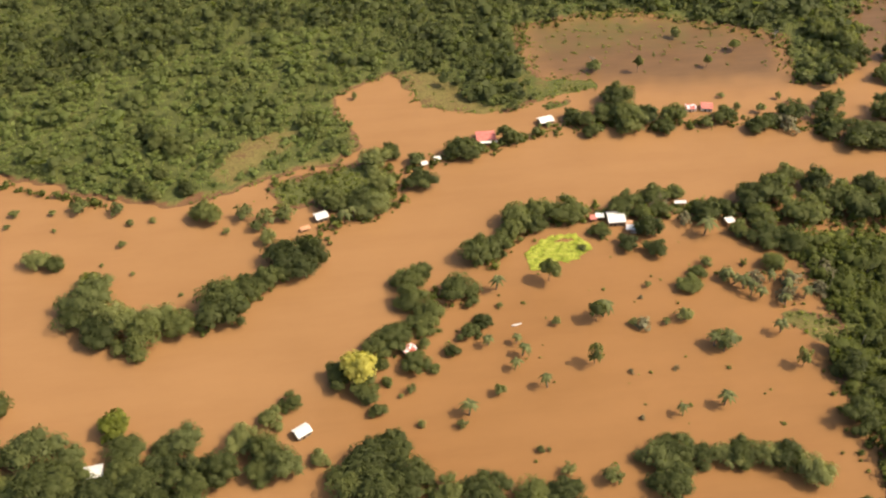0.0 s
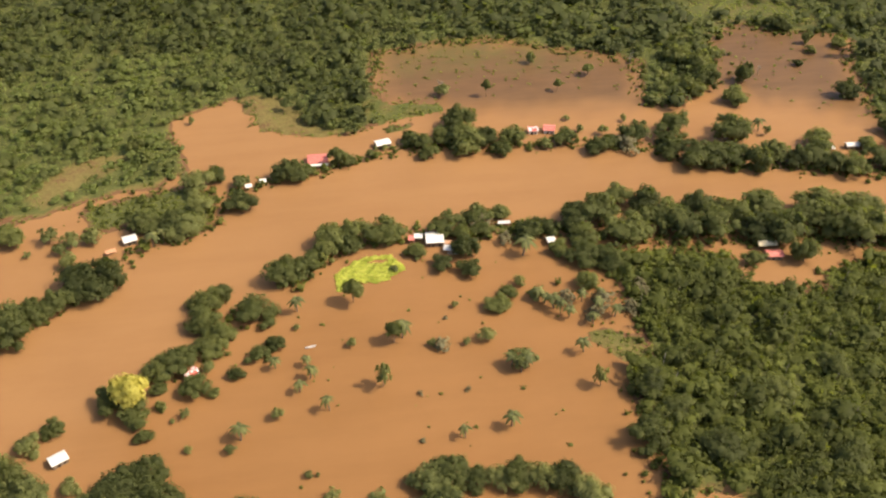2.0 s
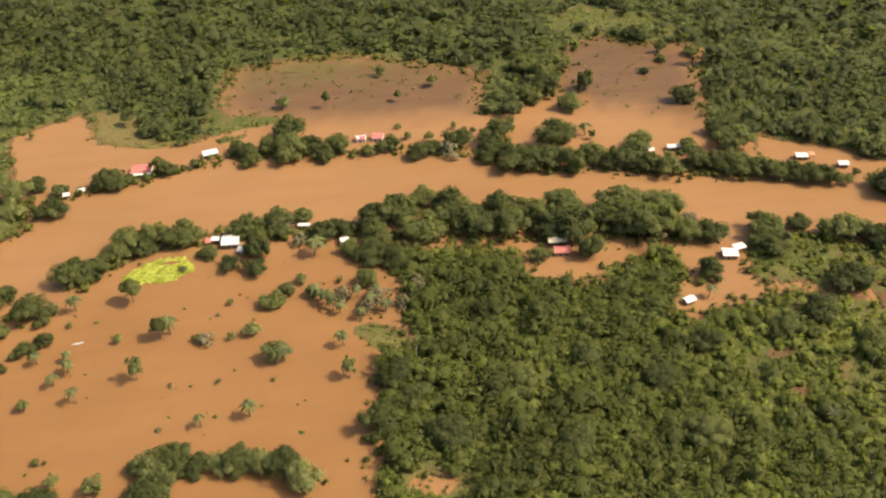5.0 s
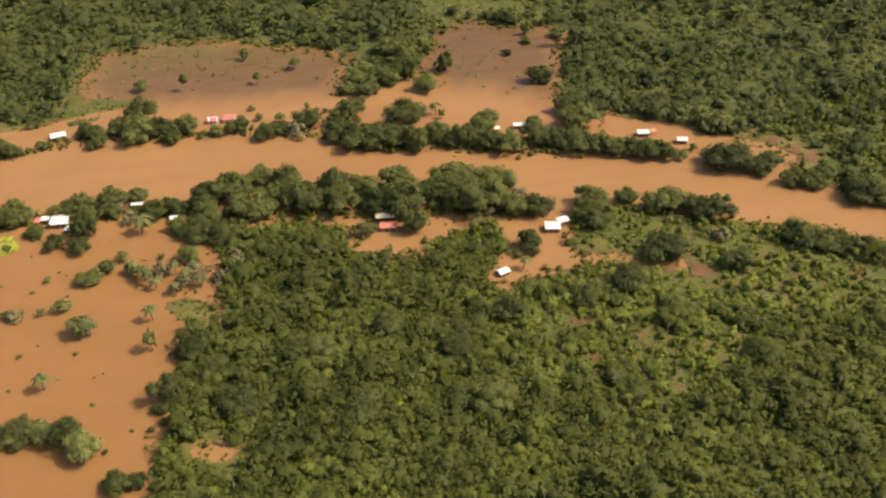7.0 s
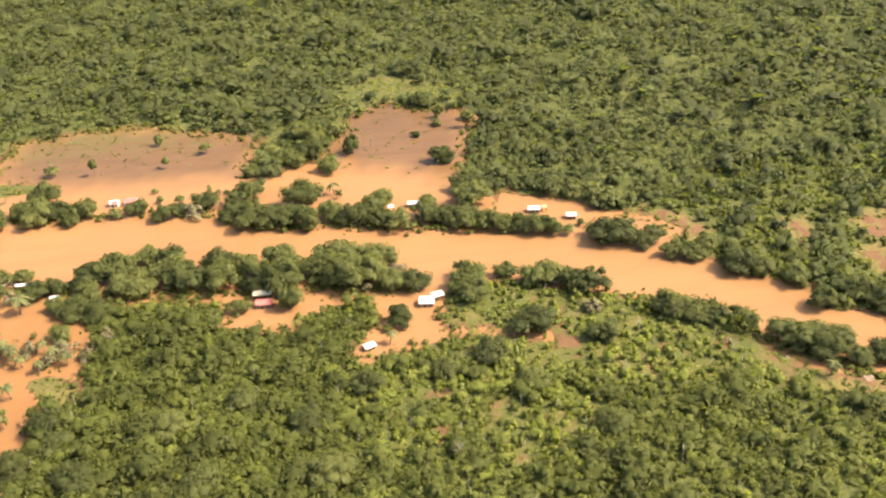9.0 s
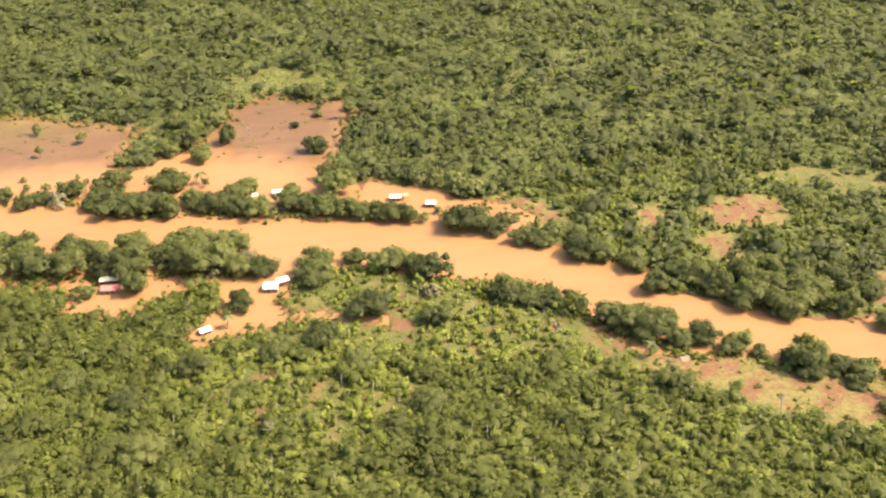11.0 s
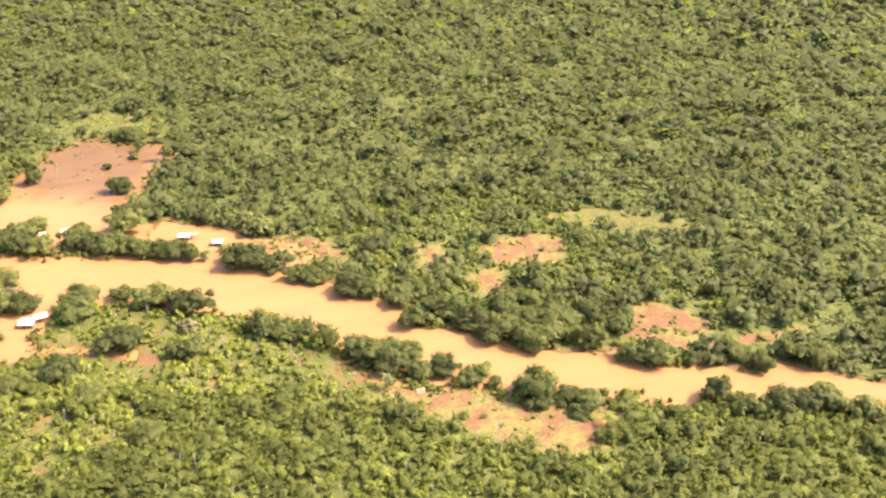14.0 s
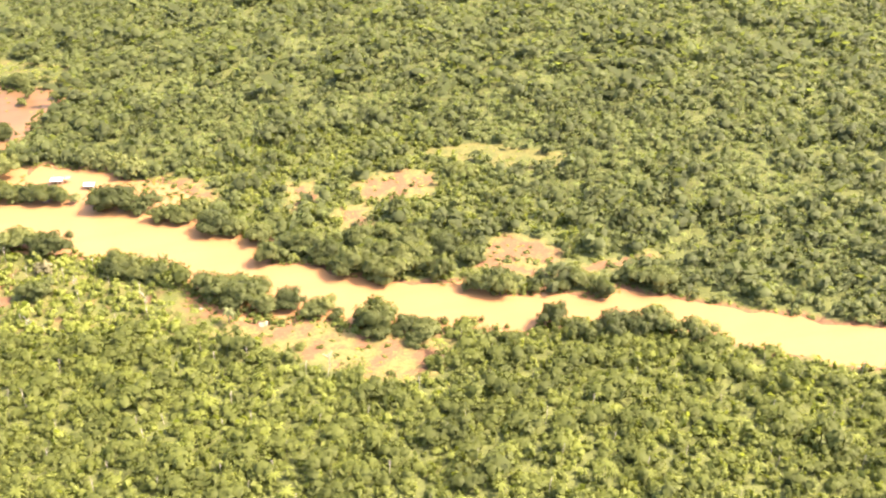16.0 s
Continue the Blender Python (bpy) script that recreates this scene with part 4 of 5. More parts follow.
def palm_template(seed, count, stem=0.62, upright=0.0):
    """A palm's head on its thin stem; upright lifts the fronds into a shuttlecock."""
    rng = np.random.RandomState(seed)
    v, f = fronds_of(rng, count, 1.0, 0.55 - 0.5 * upright, 0.11, np.array([0, 0, 0.0]), 3)
    up = v * [0.6, 0.6, 0] + [0, 0, 0.9]
    v = v * [1 - 0.35 * upright, 1 - 0.35 * upright, 0.42 + 0.2 * upright] + [0, 0, stem]
    ring = np.array([(0.05 * math.cos(a), 0.05 * math.sin(a), z) for z in (0.0, stem) for a in (0, 1.571, 3.142, 4.712)])
    side = np.array([[k, (k + 1) % 4, 4 + (k + 1) % 4, 4 + k] for k in range(4)])
    return joined((v, f, up / np.linalg.norm(up, axis=1, keepdims=True)), (ring, side, np.tile([0.5, 0, 0.8], (8, 1))))


def wood_parts(pts, p_margin=1.5):
    """Which points may bear a wood tree: on wooded land, off clearings."""
    land = np.maximum(depth_in(pts, NORTH_LAND), depth_in(pts, SOUTH_LAND)) > p_margin
    pts = pts + np.stack([wavy(pts, 12), wavy(pts + 33, 10)], 1) * 2.6
    for poly in MEADOWS[:9]:
        land &= depth_in(pts, poly) < 0.5
    land &= depth_in(pts + np.stack([wavy(pts, 31), wavy(pts + 77, 27)], 1) * 4, SOUTH_OPEN) < -1.5
    for poly in BARE:
        land &= depth_in(pts, poly) < (-6.5 if poly in TRACKS[:2] else -3.0 if poly in TRACKS else -1.6 if poly in BARE[:5] else -0.8)
    return land


NEAR_T = [canopy_template(11 + k, 6 + k, 160, 0.093, 3, 0.22, 0.52) for k in range(4)] + [palm_template(15, 13, 0.7), palm_template(16, 10, 0.6, 0.8)]
MID_T = [canopy_template(21 + k, 7 + k % 2, 44, 0.135, 2, 0.2, 0.46) for k in range(4)] + [palm_template(25, 8, 0.75), palm_template(26, 7, 0.7, 0.9)]
FAR_T = [canopy_template(31 + k, 9, 22, 0.172, 2, 0.18, 0.40) for k in range(4)] + [palm_template(35, 6, 0.75), palm_template(36, 6, 0.7, 0.9)]
LAST_T = [canopy_template(36 + k, 9, 13, 0.195, 2, 0.18, 0.38) for k in range(4)] + [palm_template(39, 6, 0.75), palm_template(40, 5, 0.7, 0.9)]


def wood(name, cell, box, templates, region, palm, seed, label, grow=1.0, leaf=None):
    pts, rng = scatter(cell, *box, seed)
    pts = pts[region(pts)]
    pts = pts[wood_parts(pts)]
    thin = (np.hypot(pts[:, 0] - 490, pts[:, 1] - 262) < 70) | (np.hypot(pts[:, 0] - 545, pts[:, 1] - 200) < 40)
    pts = pts[~thin | (wavy(pts, 24) > -0.05)]
    light = np.clip((pts[:, 0] - 270) / 90, 0, 1) * inside(pts, SOUTH_LAND) * 0.35
    light = np.maximum(light, np.clip(np.maximum(depth_in(pts, OPEN_SCRUB), np.max([depth_in(pts, poly) for poly in (GARDEN, GREEN_GLADE, BRIGHT_GLADE)], 0)) / 8 + 0.5, 0, 1) * 0.9)
    light = np.maximum(light, np.clip(depth_in(pts, LIGHT_SCRUB) / 12 + 0.4, 0, 1) * 0.35)
    pts = pts[rng.uniform(0, 1, len(pts)) > light]
    open_wood = np.maximum(depth_in(pts, OPEN_SCRUB), depth_in(pts, LIGHT_SCRUB)) > -4
    n = len(pts)
    near = inside(pts, SOUTH_LAND)
    patch = wavy(pts, 42) * 0.6 + wavy(pts + 900, 90) * 0.6           # light scrub here, taller dark wood there
    big = np.clip(rng.lognormal(-0.04, 0.38, n), 0.55, 2.2) * (1 - 0.14 * np.clip(patch, -1, 1))
    scrub = np.clip((40 - pts[:, 0]) / 30, 0, 1) * (pts[:, 1] > 320) * (pts[:, 1] < 480 + 0.3 * pts[:, 0])
    big = np.where(rng.uniform(0, 1, n) < 0.9, big * (1 - 0.22 * scrub), big)
    radius = cell * np.where(near, 0.86, 0.94) * np.clip(big, 0.75, 2.0) * (1 + 0.12 * scrub)
    height = np.clip(4.0 * big ** 1.0 * (1 - 0.3 * scrub * (big < 1.1)), 2.0, 12) * grow
    low = (inside(pts, GARDEN) | inside(pts, GREEN_GLADE)) & (rng.uniform(0, 1, n) < 0.85)
    radius, height = np.where(low, radius * 0.7, radius), np.where(low, height * 0.42, height)
    pick = rng.randint(0, 4, n)
    is_palm = rng.uniform(0, 1, n) < palm * (1 + 0.8 * wavy(pts, 55))
    pick = np.where(is_palm, rng.randint(4, 6, n), pick)
    radius = np.where(is_palm, 2.7 * rng.uniform(0.75, 1.25, n), radius)
    height = np.where(is_palm, height * 1.15 + rng.uniform(0.8, 2.8, n), height)
    tint = np.clip(0.40 + 0.115 * rng.normal(size=n) + (0.18 + 0.08 * near) * patch + 0.38 * low + (0.12 + 0.2 * rng.uniform(0, 1, n) + 0.16 * ~near) * is_palm - 0.22 * (big > 1.3) + 0.46 * scrub + 0.11 * near + 0.06 * near * (pts[:, 0] > 370) + 0.3 * open_wood * (big < 1.3), 0, 1)
    return plant(name, pts, radius, height, pick, templates, tint, label, leaf)


NEAR_WOOD = lambda p: inside(p, SOUTH_LAND) & (p[:, 1] > 148 - 0.253 * p[:, 0])
LAST_EDGE = lambda p: p[:, 1] > 830 - 0.32 * p[:, 0]
MID_EDGE = lambda p: p[:, 1] < 520 - 0.30 * p[:, 0]
wood("south_wood", 4.5, (150, 680, -20, 275), NEAR_T, NEAR_WOOD, 0.17, 3, "dense green tropical wood with palms beside the flood")
wood("wood_behind", 7.5, (150, 720, -170, 120), LAST_T, lambda p: inside(p, SOUTH_LAND) & ~NEAR_WOOD(p) & (p[:, 1] > 20 - 0.253 * p[:, 0]), 0.08, 7,
     "dense green tropical wood running on away from the river")
wood("north_wood", 5.2, (-290, 1000, 60, 600), MID_T, lambda p: inside(p, NORTH_LAND) & MID_EDGE(p), 0.27, 4,
     "dense mixed green wood and palms north of the river", 1.2, HAZY_NORTH_LEAF)
wood("far_wood", 6.8, (-290, 1100, 60, 900), FAR_T, lambda p: inside(p, NORTH_LAND) & ~MID_EDGE(p) & ~LAST_EDGE(p), 0.22, 5,
     "distant green forest canopy reaching away from the river", 1.45, HAZY_NORTH_LEAF)
wood("farthest_wood", 8.6, (-320, 1250, 200, 1250), LAST_T, lambda p: inside(p, NORTH_LAND) & LAST_EDGE(p) & (p[:, 1] < 1230 - 0.36 * p[:, 0]), 0.08, 6,
     "distant green forest canopy at the edge of sight", 1.65, HAZY_NORTH_LEAF)


def understory():
    """Low shrubs that fill the floor of the near wood."""
    pts, rng = scatter(3.8, 150, 660, -10, 345, 14)
    thin = (np.hypot(pts[:, 0] - 490, pts[:, 1] - 262) < 80) | (np.hypot(pts[:, 0] - 545, pts[:, 1] - 200) < 45)
    odd = rng.uniform(0, 1, len(pts))
    patchy = (inside(pts, SOUTH_OPEN) & (wavy(pts, 15) > 0.1) & (odd < 0.5))
    for poly in BARE[:5]:
        patchy |= inside(pts, poly) & (wavy(pts, 13) > -0.35) & (odd < 0.45)
    wooded = (NEAR_WOOD(pts) | (thin & inside(pts, NORTH_LAND))) & wood_parts(pts, 0.6)
    clear = np.max([depth_in(pts, poly) for poly in (OPEN_SCRUB, GARDEN, GREEN_GLADE, BRIGHT_GLADE)], 0)
    wooded &= (odd < np.where(np.max([depth_in(pts, poly) for poly in BRIGHT], 0) > -3, 0.78, 0.8)) | (clear < wavy(pts, 18) * 5) | ((wavy(pts + 55, 22) > 0.35) & (odd < 0.6))
    patchy[odd > 0.36] &= False
    for poly in TRACKS[:2]:
        patchy |= (np.abs(depth_in(pts, poly) + 4) < 2.8)
    keep = wooded | patchy
    pts, patchy = pts[keep], patchy[keep]
    n = len(pts)
    sunny = (np.maximum(depth_in(pts, OPEN_SCRUB), depth_in(pts, LIGHT_SCRUB)) > -6)
    t = [crown_template(95 + k, 3, -0.15, 0.6, 0.42, 20, 0.235, 1) for k in range(4)]
    plant("understory", pts, np.where(patchy, 2.2, 2.5) * np.clip(rng.lognormal(-0.1, 0.3, n), 0.5, 1.7), np.where(patchy, 1.0, 2.9) * rng.lognormal(-0.05, 0.33, n), rng.randint(0, 4, n), t,
          np.clip(0.50 + 0.16 * rng.normal(size=n) + 0.16 * wavy(pts, 33) + 0.26 * sunny, 0, 1), "low green scrub and weeds between wood trees", None, "scrub")


understory()


def along(line, spacing, spread, seed):
    """Points strewn along a line."""
    rng = np.random.RandomState(seed)
    out = []
    for (x0, y0), (x1, y1) in zip(line, line[1:]):
        d = math.hypot(x1 - x0, y1 - y0)
        for k in range(int(d / spacing)):
            s = rng.uniform()
            out.append((x0 + (x1 - x0) * s + rng.normal() * spread, y0 + (y1 - y0) * s + rng.normal() * spread))
    return np.array(out)


def undergrowth():
    """Bushes, reeds and weeds along the drowned banks."""
    pts = np.concatenate([along(NORTH_BANK_LINE, 0.55, 2.6, 1), along(SOUTH_BANK_LINE, 0.5, 3.2, 2), along(WEST_BANK_LINE, 0.7, 2.6, 3),
                          along(FIELD_LINE, 1.3, 2.6, 4), along(WEED_LINE, 0.7, 1.0, 5), along(EAST_BANK_LINE, 0.7, 2.4, 6), along(SOUTH_SHORE_EAST[7:], 0.5, 1.8, 16), along(WOOD_EDGE_LINE, 1.5, 5.5, 7),
                          along(YARD_LINE, 0.8, 3.6, 8), along(SOUTH_SHORE_WEST[4:], 1.1, 2.4, 11), along(FIELD_RIM, 0.8, 3.5, 9), along(FIELD_RIM_TWO, 0.8, 3.5, 10)])
    rng = np.random.RandomState(17)
    n = len(pts)
    size = rng.lognormal(-0.25, 0.5, n)
    t = [crown_template(101 + k, 3, -0.2, 0.6, 0.42, 34, 0.20, 1) for k in range(4)]
    plant("undergrowth", pts, np.clip(1.3 * size, 0.4, 3.2), np.clip(1.3 * size * rng.uniform(0.7, 1.3, n), 0.3, 3.4), rng.randint(0, 4, n), t,
          np.clip(0.44 + 0.2 * rng.normal(size=n), 0, 1), "low green bushes and weeds along the drowned banks", None, "undergrowth")


undergrowth()


def tufts():
    """Grass and low weed on the meadows, the open field, along the shores and in the shallows of the first field."""
    pts, rng = scatter(2.2, -60, 640, 90, 520, 12)
    keep = np.zeros(len(pts), bool)
    p = pts + np.stack([wavy(pts, 13), wavy(pts + 70, 11)], 1) * 1.5
    for poly in (FIELD_TOP_MEADOW, FAR_MEADOW, GARDEN, PALM_ISLET, ROAD_ISLET, REED_ISLET, STRIP_MEADOW):
        keep |= (depth_in(p, poly) > 0) & (rng.uniform(0, 1, len(pts)) < 0.6 + 0.3 * wavy(pts, 17))
    for poly in (WEST_MEADOW, CORNER_MEADOW, EAST_MEADOW):
        keep |= (depth_in(p, poly) > 0) & (rng.uniform(0, 1, len(pts)) < 0.30 + 0.3 * wavy(pts, 18))
    keep |= (np.max([depth_in(p, poly) for poly in (OPEN_SCRUB, GREEN_GLADE, BRIGHT_GLADE)], 0) > 0) & (rng.uniform(0, 1, len(pts)) < 0.5 + 0.35 * wavy(pts, 16))
    keep |= inside(p, SOUTH_OPEN) & (wavy(pts, 26) > 0.1) & (rng.uniform(0, 1, len(pts)) < 0.7)
    for poly in BARE:
        keep |= (depth_in(p, poly) > 0) & (rng.uniform(0, 1, len(pts)) < (0.0 if poly in TRACKS else 0.32 + 0.4 * wavy(pts, 14)))
    d = depth_in(p, FIELD_ONE)
    keep |= (d > 0) & (p[:, 1] > 412 + 12 * wavy(pts, 40)) & (wavy(pts, 16) > -0.1) & (rng.uniform(0, 1, len(pts)) < 0.24)
    keep |= inside(p, FIELD_TWO) & (wavy(pts, 14) > 0.1) & (rng.uniform(0, 1, len(pts)) < 0.12)
    keep |= (d > 0) & (d < 9) & (p[:, 1] > 425) & (rng.uniform(0, 1, len(pts)) < 0.5)
    rim = np.maximum(depth_in(p, NORTH_LAND), np.maximum(depth_in(p, SOUTH_LAND), depth_in(p, WEST_YARD_LAND)))
    keep |= (rim > -0.6) & (rim < 3) & (rng.uniform(0, 1, len(pts)) < 0.8)
    keep |= inside(p, WEST_YARD_LAND) | inside(p, HOUSE_YARD_LAND) | inside(p, SOUTH_WEST_LAND)
    pts = pts[keep]
    n = len(pts)
    t = [crown_template(91 + k, 2, -0.1, 0.55, 0.5, 13, 0.26, 1) for k in range(3)]
    t = [(v, f, (nn + [0, 0, 1.6]) / np.linalg.norm(nn + [0, 0, 1.6], axis=1, keepdims=True)) for v, f, nn in t]
    dry = np.max([inside(pts, poly) for poly in BARE + [SOUTH_OPEN, FIELD_ONE, FIELD_TWO] + DRY_MEADOWS], 0)
    bright = np.max([inside(pts, poly) for poly in BRIGHT], 0)
    plant("grass", pts, 1.3 * rng.uniform(0.6, 1.3, n) * (1 + 0.5 * inside(pts, FAR_MEADOW)), 0.75 * rng.lognormal(0, 0.45, n) * (1 - 0.45 * dry), rng.randint(0, 3, n), t,
          np.clip(0.50 + 0.16 * rng.normal(size=n) + 0.2 * wavy(pts, 20) + 0.10 * dry + 0.04 * bright + 0.3 * inside(pts, FAR_MEADOW), 0, 1), "light green grass and low weeds on open ground", None, "grass")


tufts()


def stems():
    """Pale bare stems that stand out of the near wood."""
    pts, rng = scatter(17.0, 175, 640, 40, 255, 23)
    pts = pts[NEAR_WOOD(pts)]
    pts = pts[wood_parts(pts)]
    vs, fs = [], []
    for x, y in pts:
        h, r, a = rng.uniform(4.5, 8.0), rng.uniform(0.05, 0.10), rng.uniform(0, 6.28)
        lean = np.array([math.cos(a), math.sin(a)]) * rng.uniform(0, 0.7)
        for s0, s1, ox, oy in ((0, 1, 0, 0), (0.6, 0.95, 0.9, 0.5)):
            at = len(vs)
            for s, rr in ((s0, r), (s1, r * 0.45)):
                off = (s - s0) * np.array([ox, oy]) * 1.6
                for k in range(4):
                    vs.append((x + lean[0] * s + off[0] + rr * math.cos(1.57 * k), y + lean[1] * s + off[1] + rr * math.sin(1.57 * k), h * s))
            fs += [[at + k, at + (k + 1) % 4, at + 4 + (k + 1) % 4, at + 4 + k] for k in range(4)] + [[at + 4, at + 5, at + 6, at + 7]]
    me = mesh_from("bare_stems", np.array(vs), np.array(fs), PALE_BARK)
    tagged(new("bare_stems", me), "thin pale leafless stems standing out of the wood", "stems", kind="stuff")


stems()


# ---- single trees ----
def bark_bm(height, radius, limbs, seed):
    """A tapered, slightly bent trunk with limbs."""
    rng = np.random.RandomState(seed)
    bm = bmesh.new()

    def tube(a, b, r0, r1, sides=7):
        a, b = Vector(a), Vector(b)
        q = (b - a).to_track_quat("Z", "Y")
        rings = []
        for at, r in ((a, r0), (a.lerp(b, 0.5) + Vector(rng.uniform(-0.03, 0.03, 3).tolist()), (r0 + r1) / 2), (b, r1)):
            rings.append([bm.verts.new(at + q @ Vector((math.cos(6.283 * k / sides) * r, math.sin(6.283 * k / sides) * r, 0))) for k in range(sides)])
        for lo, hi in zip(rings, rings[1:]):
            for k in range(sides):
                bm.faces.new((lo[k], lo[(k + 1) % sides], hi[(k + 1) % sides], hi[k]))
        bm.faces.new(rings[-1])

    tube((0, 0, -0.12), (0.02, 0.01, height), radius, radius * 0.55)
    for k in range(limbs):
        a = 6.283 * k / limbs + rng.uniform(-0.4, 0.4)
        tube((0.01, 0, height * rng.uniform(0.55, 0.95)), (0.5 * math.cos(a), 0.5 * math.sin(a), height + rng.uniform(0.1, 0.3)), radius * 0.5, radius * 0.15, 5)
    return bm


def tree_proto(kind, seed, leaf, low, spread, size, lobes, count, scale, trunk_h, bare=0.035, cores=12, core=0.80, lift=0.45):
    """A tree of radius 1 and height 1 as an Empty with trunk and crown."""
    top = new(kind)
    part("trunk", bark_bm(trunk_h, bare, 5, seed), BARK, top)
    rng = np.random.RandomState(seed)
    lb = lobes_of(rng, lobes, low, spread, size)
    v, f, normals = joined(blob(rng, lb[:cores], 1, core), leaves_on(rng, lb, count, scale, 0.45, lift))
    crown = new("crown", foliage_mesh("crown", v, f, leaf, None, normals))
    crown.parent = top
    return top


def place_trees(protos, rows, label, category, group, seed, sink=0.0, z=0.0):
    rng = np.random.RandomState(seed)
    for n, (x, y, r, h) in enumerate(rows):
        ob = protos[rng.randint(len(protos))]
        m = (Matrix.Translation((x, y, z - sink * h)) @ Matrix.Rotation(rng.uniform(0, 6.283), 4, "Z")
             @ Matrix.Diagonal((r * rng.uniform(0.92, 1.08), r * rng.uniform(0.92, 1.08), h * (1 + sink), 1)))
        made = copy_thing(ob, m)
        tagged(made, label, category, group)


def forget(protos):
    for ob in protos:
        for o in (*ob.children_recursive, ob):
            bpy.data.objects.remove(o)


ROUND = [tree_proto("tree", 41 + k, TREE_LEAF, 0.05, 0.66 + 0.04 * (k % 3), 0.34 + 0.03 * (k % 4), 10 + k % 4, 1750, 0.052, 0.5, 0.035, 12, 0.82, 0.65) for k in range(7)]
SHRUB = [tree_proto("shrub", 51 + k, SHRUB_LEAF, 0.12, 0.62, 0.34, 6, 420, 0.09, 0.5, 0.045, 4, 0.62) for k in range(4)]
DRY = [tree_proto("dry_bush", 61 + k, DRY_LEAF, 0.0, 0.60, 0.42, 5, 260, 0.11, 0.6, 0.05, 1, 0.4) for k in range(2)]
TALL = [tree_proto("tree", 88 + k, TREE_LEAF, 0.42, 0.60, 0.34, 8, 1200, 0.064, 0.62, 0.05, 9, 0.82) for k in range(3)]
GOLD = [tree_proto("flowering_tree", 71, YELLOW_LEAF, 0.25, 0.52, 0.44, 9, 1700, 0.058, 0.5)]
LIME = [tree_proto("lime_tree", 72, LIME_LEAF, 0.1, 0.52, 0.44, 7, 900, 0.085, 0.5)]

FINE = [tree_proto("tree", 181 + k, TREE_LEAF, 0.04, 0.66 + 0.04 * (k % 3), 0.34 + 0.03 * (k % 2), 12 + k, 3000, 0.036, 0.5, 0.035, 12, 0.84, 0.7) for k in range(4)]
OLIVE = [tree_proto("tree", 81 + k, SHRUB_LEAF, 0.04, 0.66 + 0.05 * (k % 2), 0.33 + 0.04 * (k % 3), 11, 2600, 0.040, 0.5, 0.035, 9, 0.8, 0.7) for k in range(3)]
GREEN = "dark green broadleaf tree with uneven crown "
for n, (rows, where, group) in enumerate((
        (WEST_GROVE, "in a flooded grove", "trees of the flooded west grove"),
        (WEST_ROW, "in a flooded bank row", "trees of the west bank row"),
        (WEST_YARD, "round a flooded farmyard", "trees round the west farmyard"),
        (NORTH_BANK_WEST, "on the north river bank", "trees of the north river bank"),
        (NORTH_BANK_MID, "on the north river bank", "trees of the north river bank"),
        (NORTH_BANK_EAST, "on the north river bank", "trees of the north river bank"),
        (NORTH_BANK_FAR, "edging the north wood", "trees of the north river bank"),
        (NORTH_BANK_INNER, "edging the north wood", "trees of the north river bank"),
        (FIELD_DIVIDE, "between two drowned fields", "trees between the drowned fields"),
        (SOUTH_BANK_WEST, "on the south river bank", "trees of the south river bank"),
        (SOUTH_BANK_MID, "on the south river bank", "trees of the south river bank"),
        (SOUTH_BANK_EAST, "on the south river bank", "trees of the south river bank"),
        (SOUTH_BANK_FAR, "on the south river bank", "trees of the south river bank"),
        (SOUTH_BANK_EDGE, "edging the south river bank", "trees of the south river bank"),
        (SOUTH_WOOD_EDGE, "edging the south wood", "trees of the south wood edge"),
        (FIELD_ROW, "standing in flood water", "trees of the drowned field edge"),
        (SOUTH_GROVE, "in a drowned hedge", "trees of the drowned hedge"),
        (SOUTH_WEST_BANK, "on the near river bank", "trees of the near river bank"),
        (SOUTH_WEST_SHORE, "on the near river bank", "trees of the near river bank"),
        (FIELD_TREES, "standing alone in flood water", "lone trees in the flood"))):
    rows_of = rows
    if rows in (SOUTH_GROVE, WEST_GROVE, SOUTH_WEST_BANK, WEST_YARD):
        place_trees(OLIVE, rows[::2], "olive green broadleaf tree with uneven crown " + where, "tree", group, 200 + n)
        rows = rows[1::2]
    wide = 1.2 if rows in (SOUTH_BANK_FAR, SOUTH_BANK_MID) else 0.94 if rows in (NORTH_BANK_FAR, NORTH_BANK_INNER) else 1.08
    rows = [(x, y, r * wide, h * 1.05) for x, y, r, h in rows]
    near = rows_of in (SOUTH_GROVE, SOUTH_WEST_BANK, SOUTH_WEST_SHORE, FIELD_ROW, SOUTH_WOOD_EDGE, WEST_GROVE)
    place_trees(FINE if near else ROUND, rows, GREEN + where, "tree", group, 100 + n)
for n, rows in enumerate((SHRUBS, SHRUBS_NORTH, [(x, y, r * 0.84, h * 0.8) for x, y, r, h in SHRUBS_WEST])):
    place_trees(SHRUB, [(x, y, r * 1.12, h * 1.4) for x, y, r, h in rows], "low green shrub half drowned in brown flood water", "shrub", "shrubs in the flood", 140 + n)
place_trees(SHRUB, DIVIDE_SHRUBS, "light green bush between two drowned fields", "shrub", "bushes between the drowned fields", 145)
place_trees(DRY, DRY_BUSHES, "leafless brown bush standing in flood water", "bush", "dry bushes in the flood", 150)
place_trees(GOLD, YELLOW_TREES[:1], "tree in bright yellow blossom beside the flooded bank", "tree", "", 160)
place_trees(LIME, YELLOW_TREES[1:], "yellow-green leaved tree among darker bank trees", "tree", "", 161)
place_trees(TALL, HIGH_TREES, "tall dark tree on a bare trunk standing in flood water", "tree", "tall trees in the flood", 162)
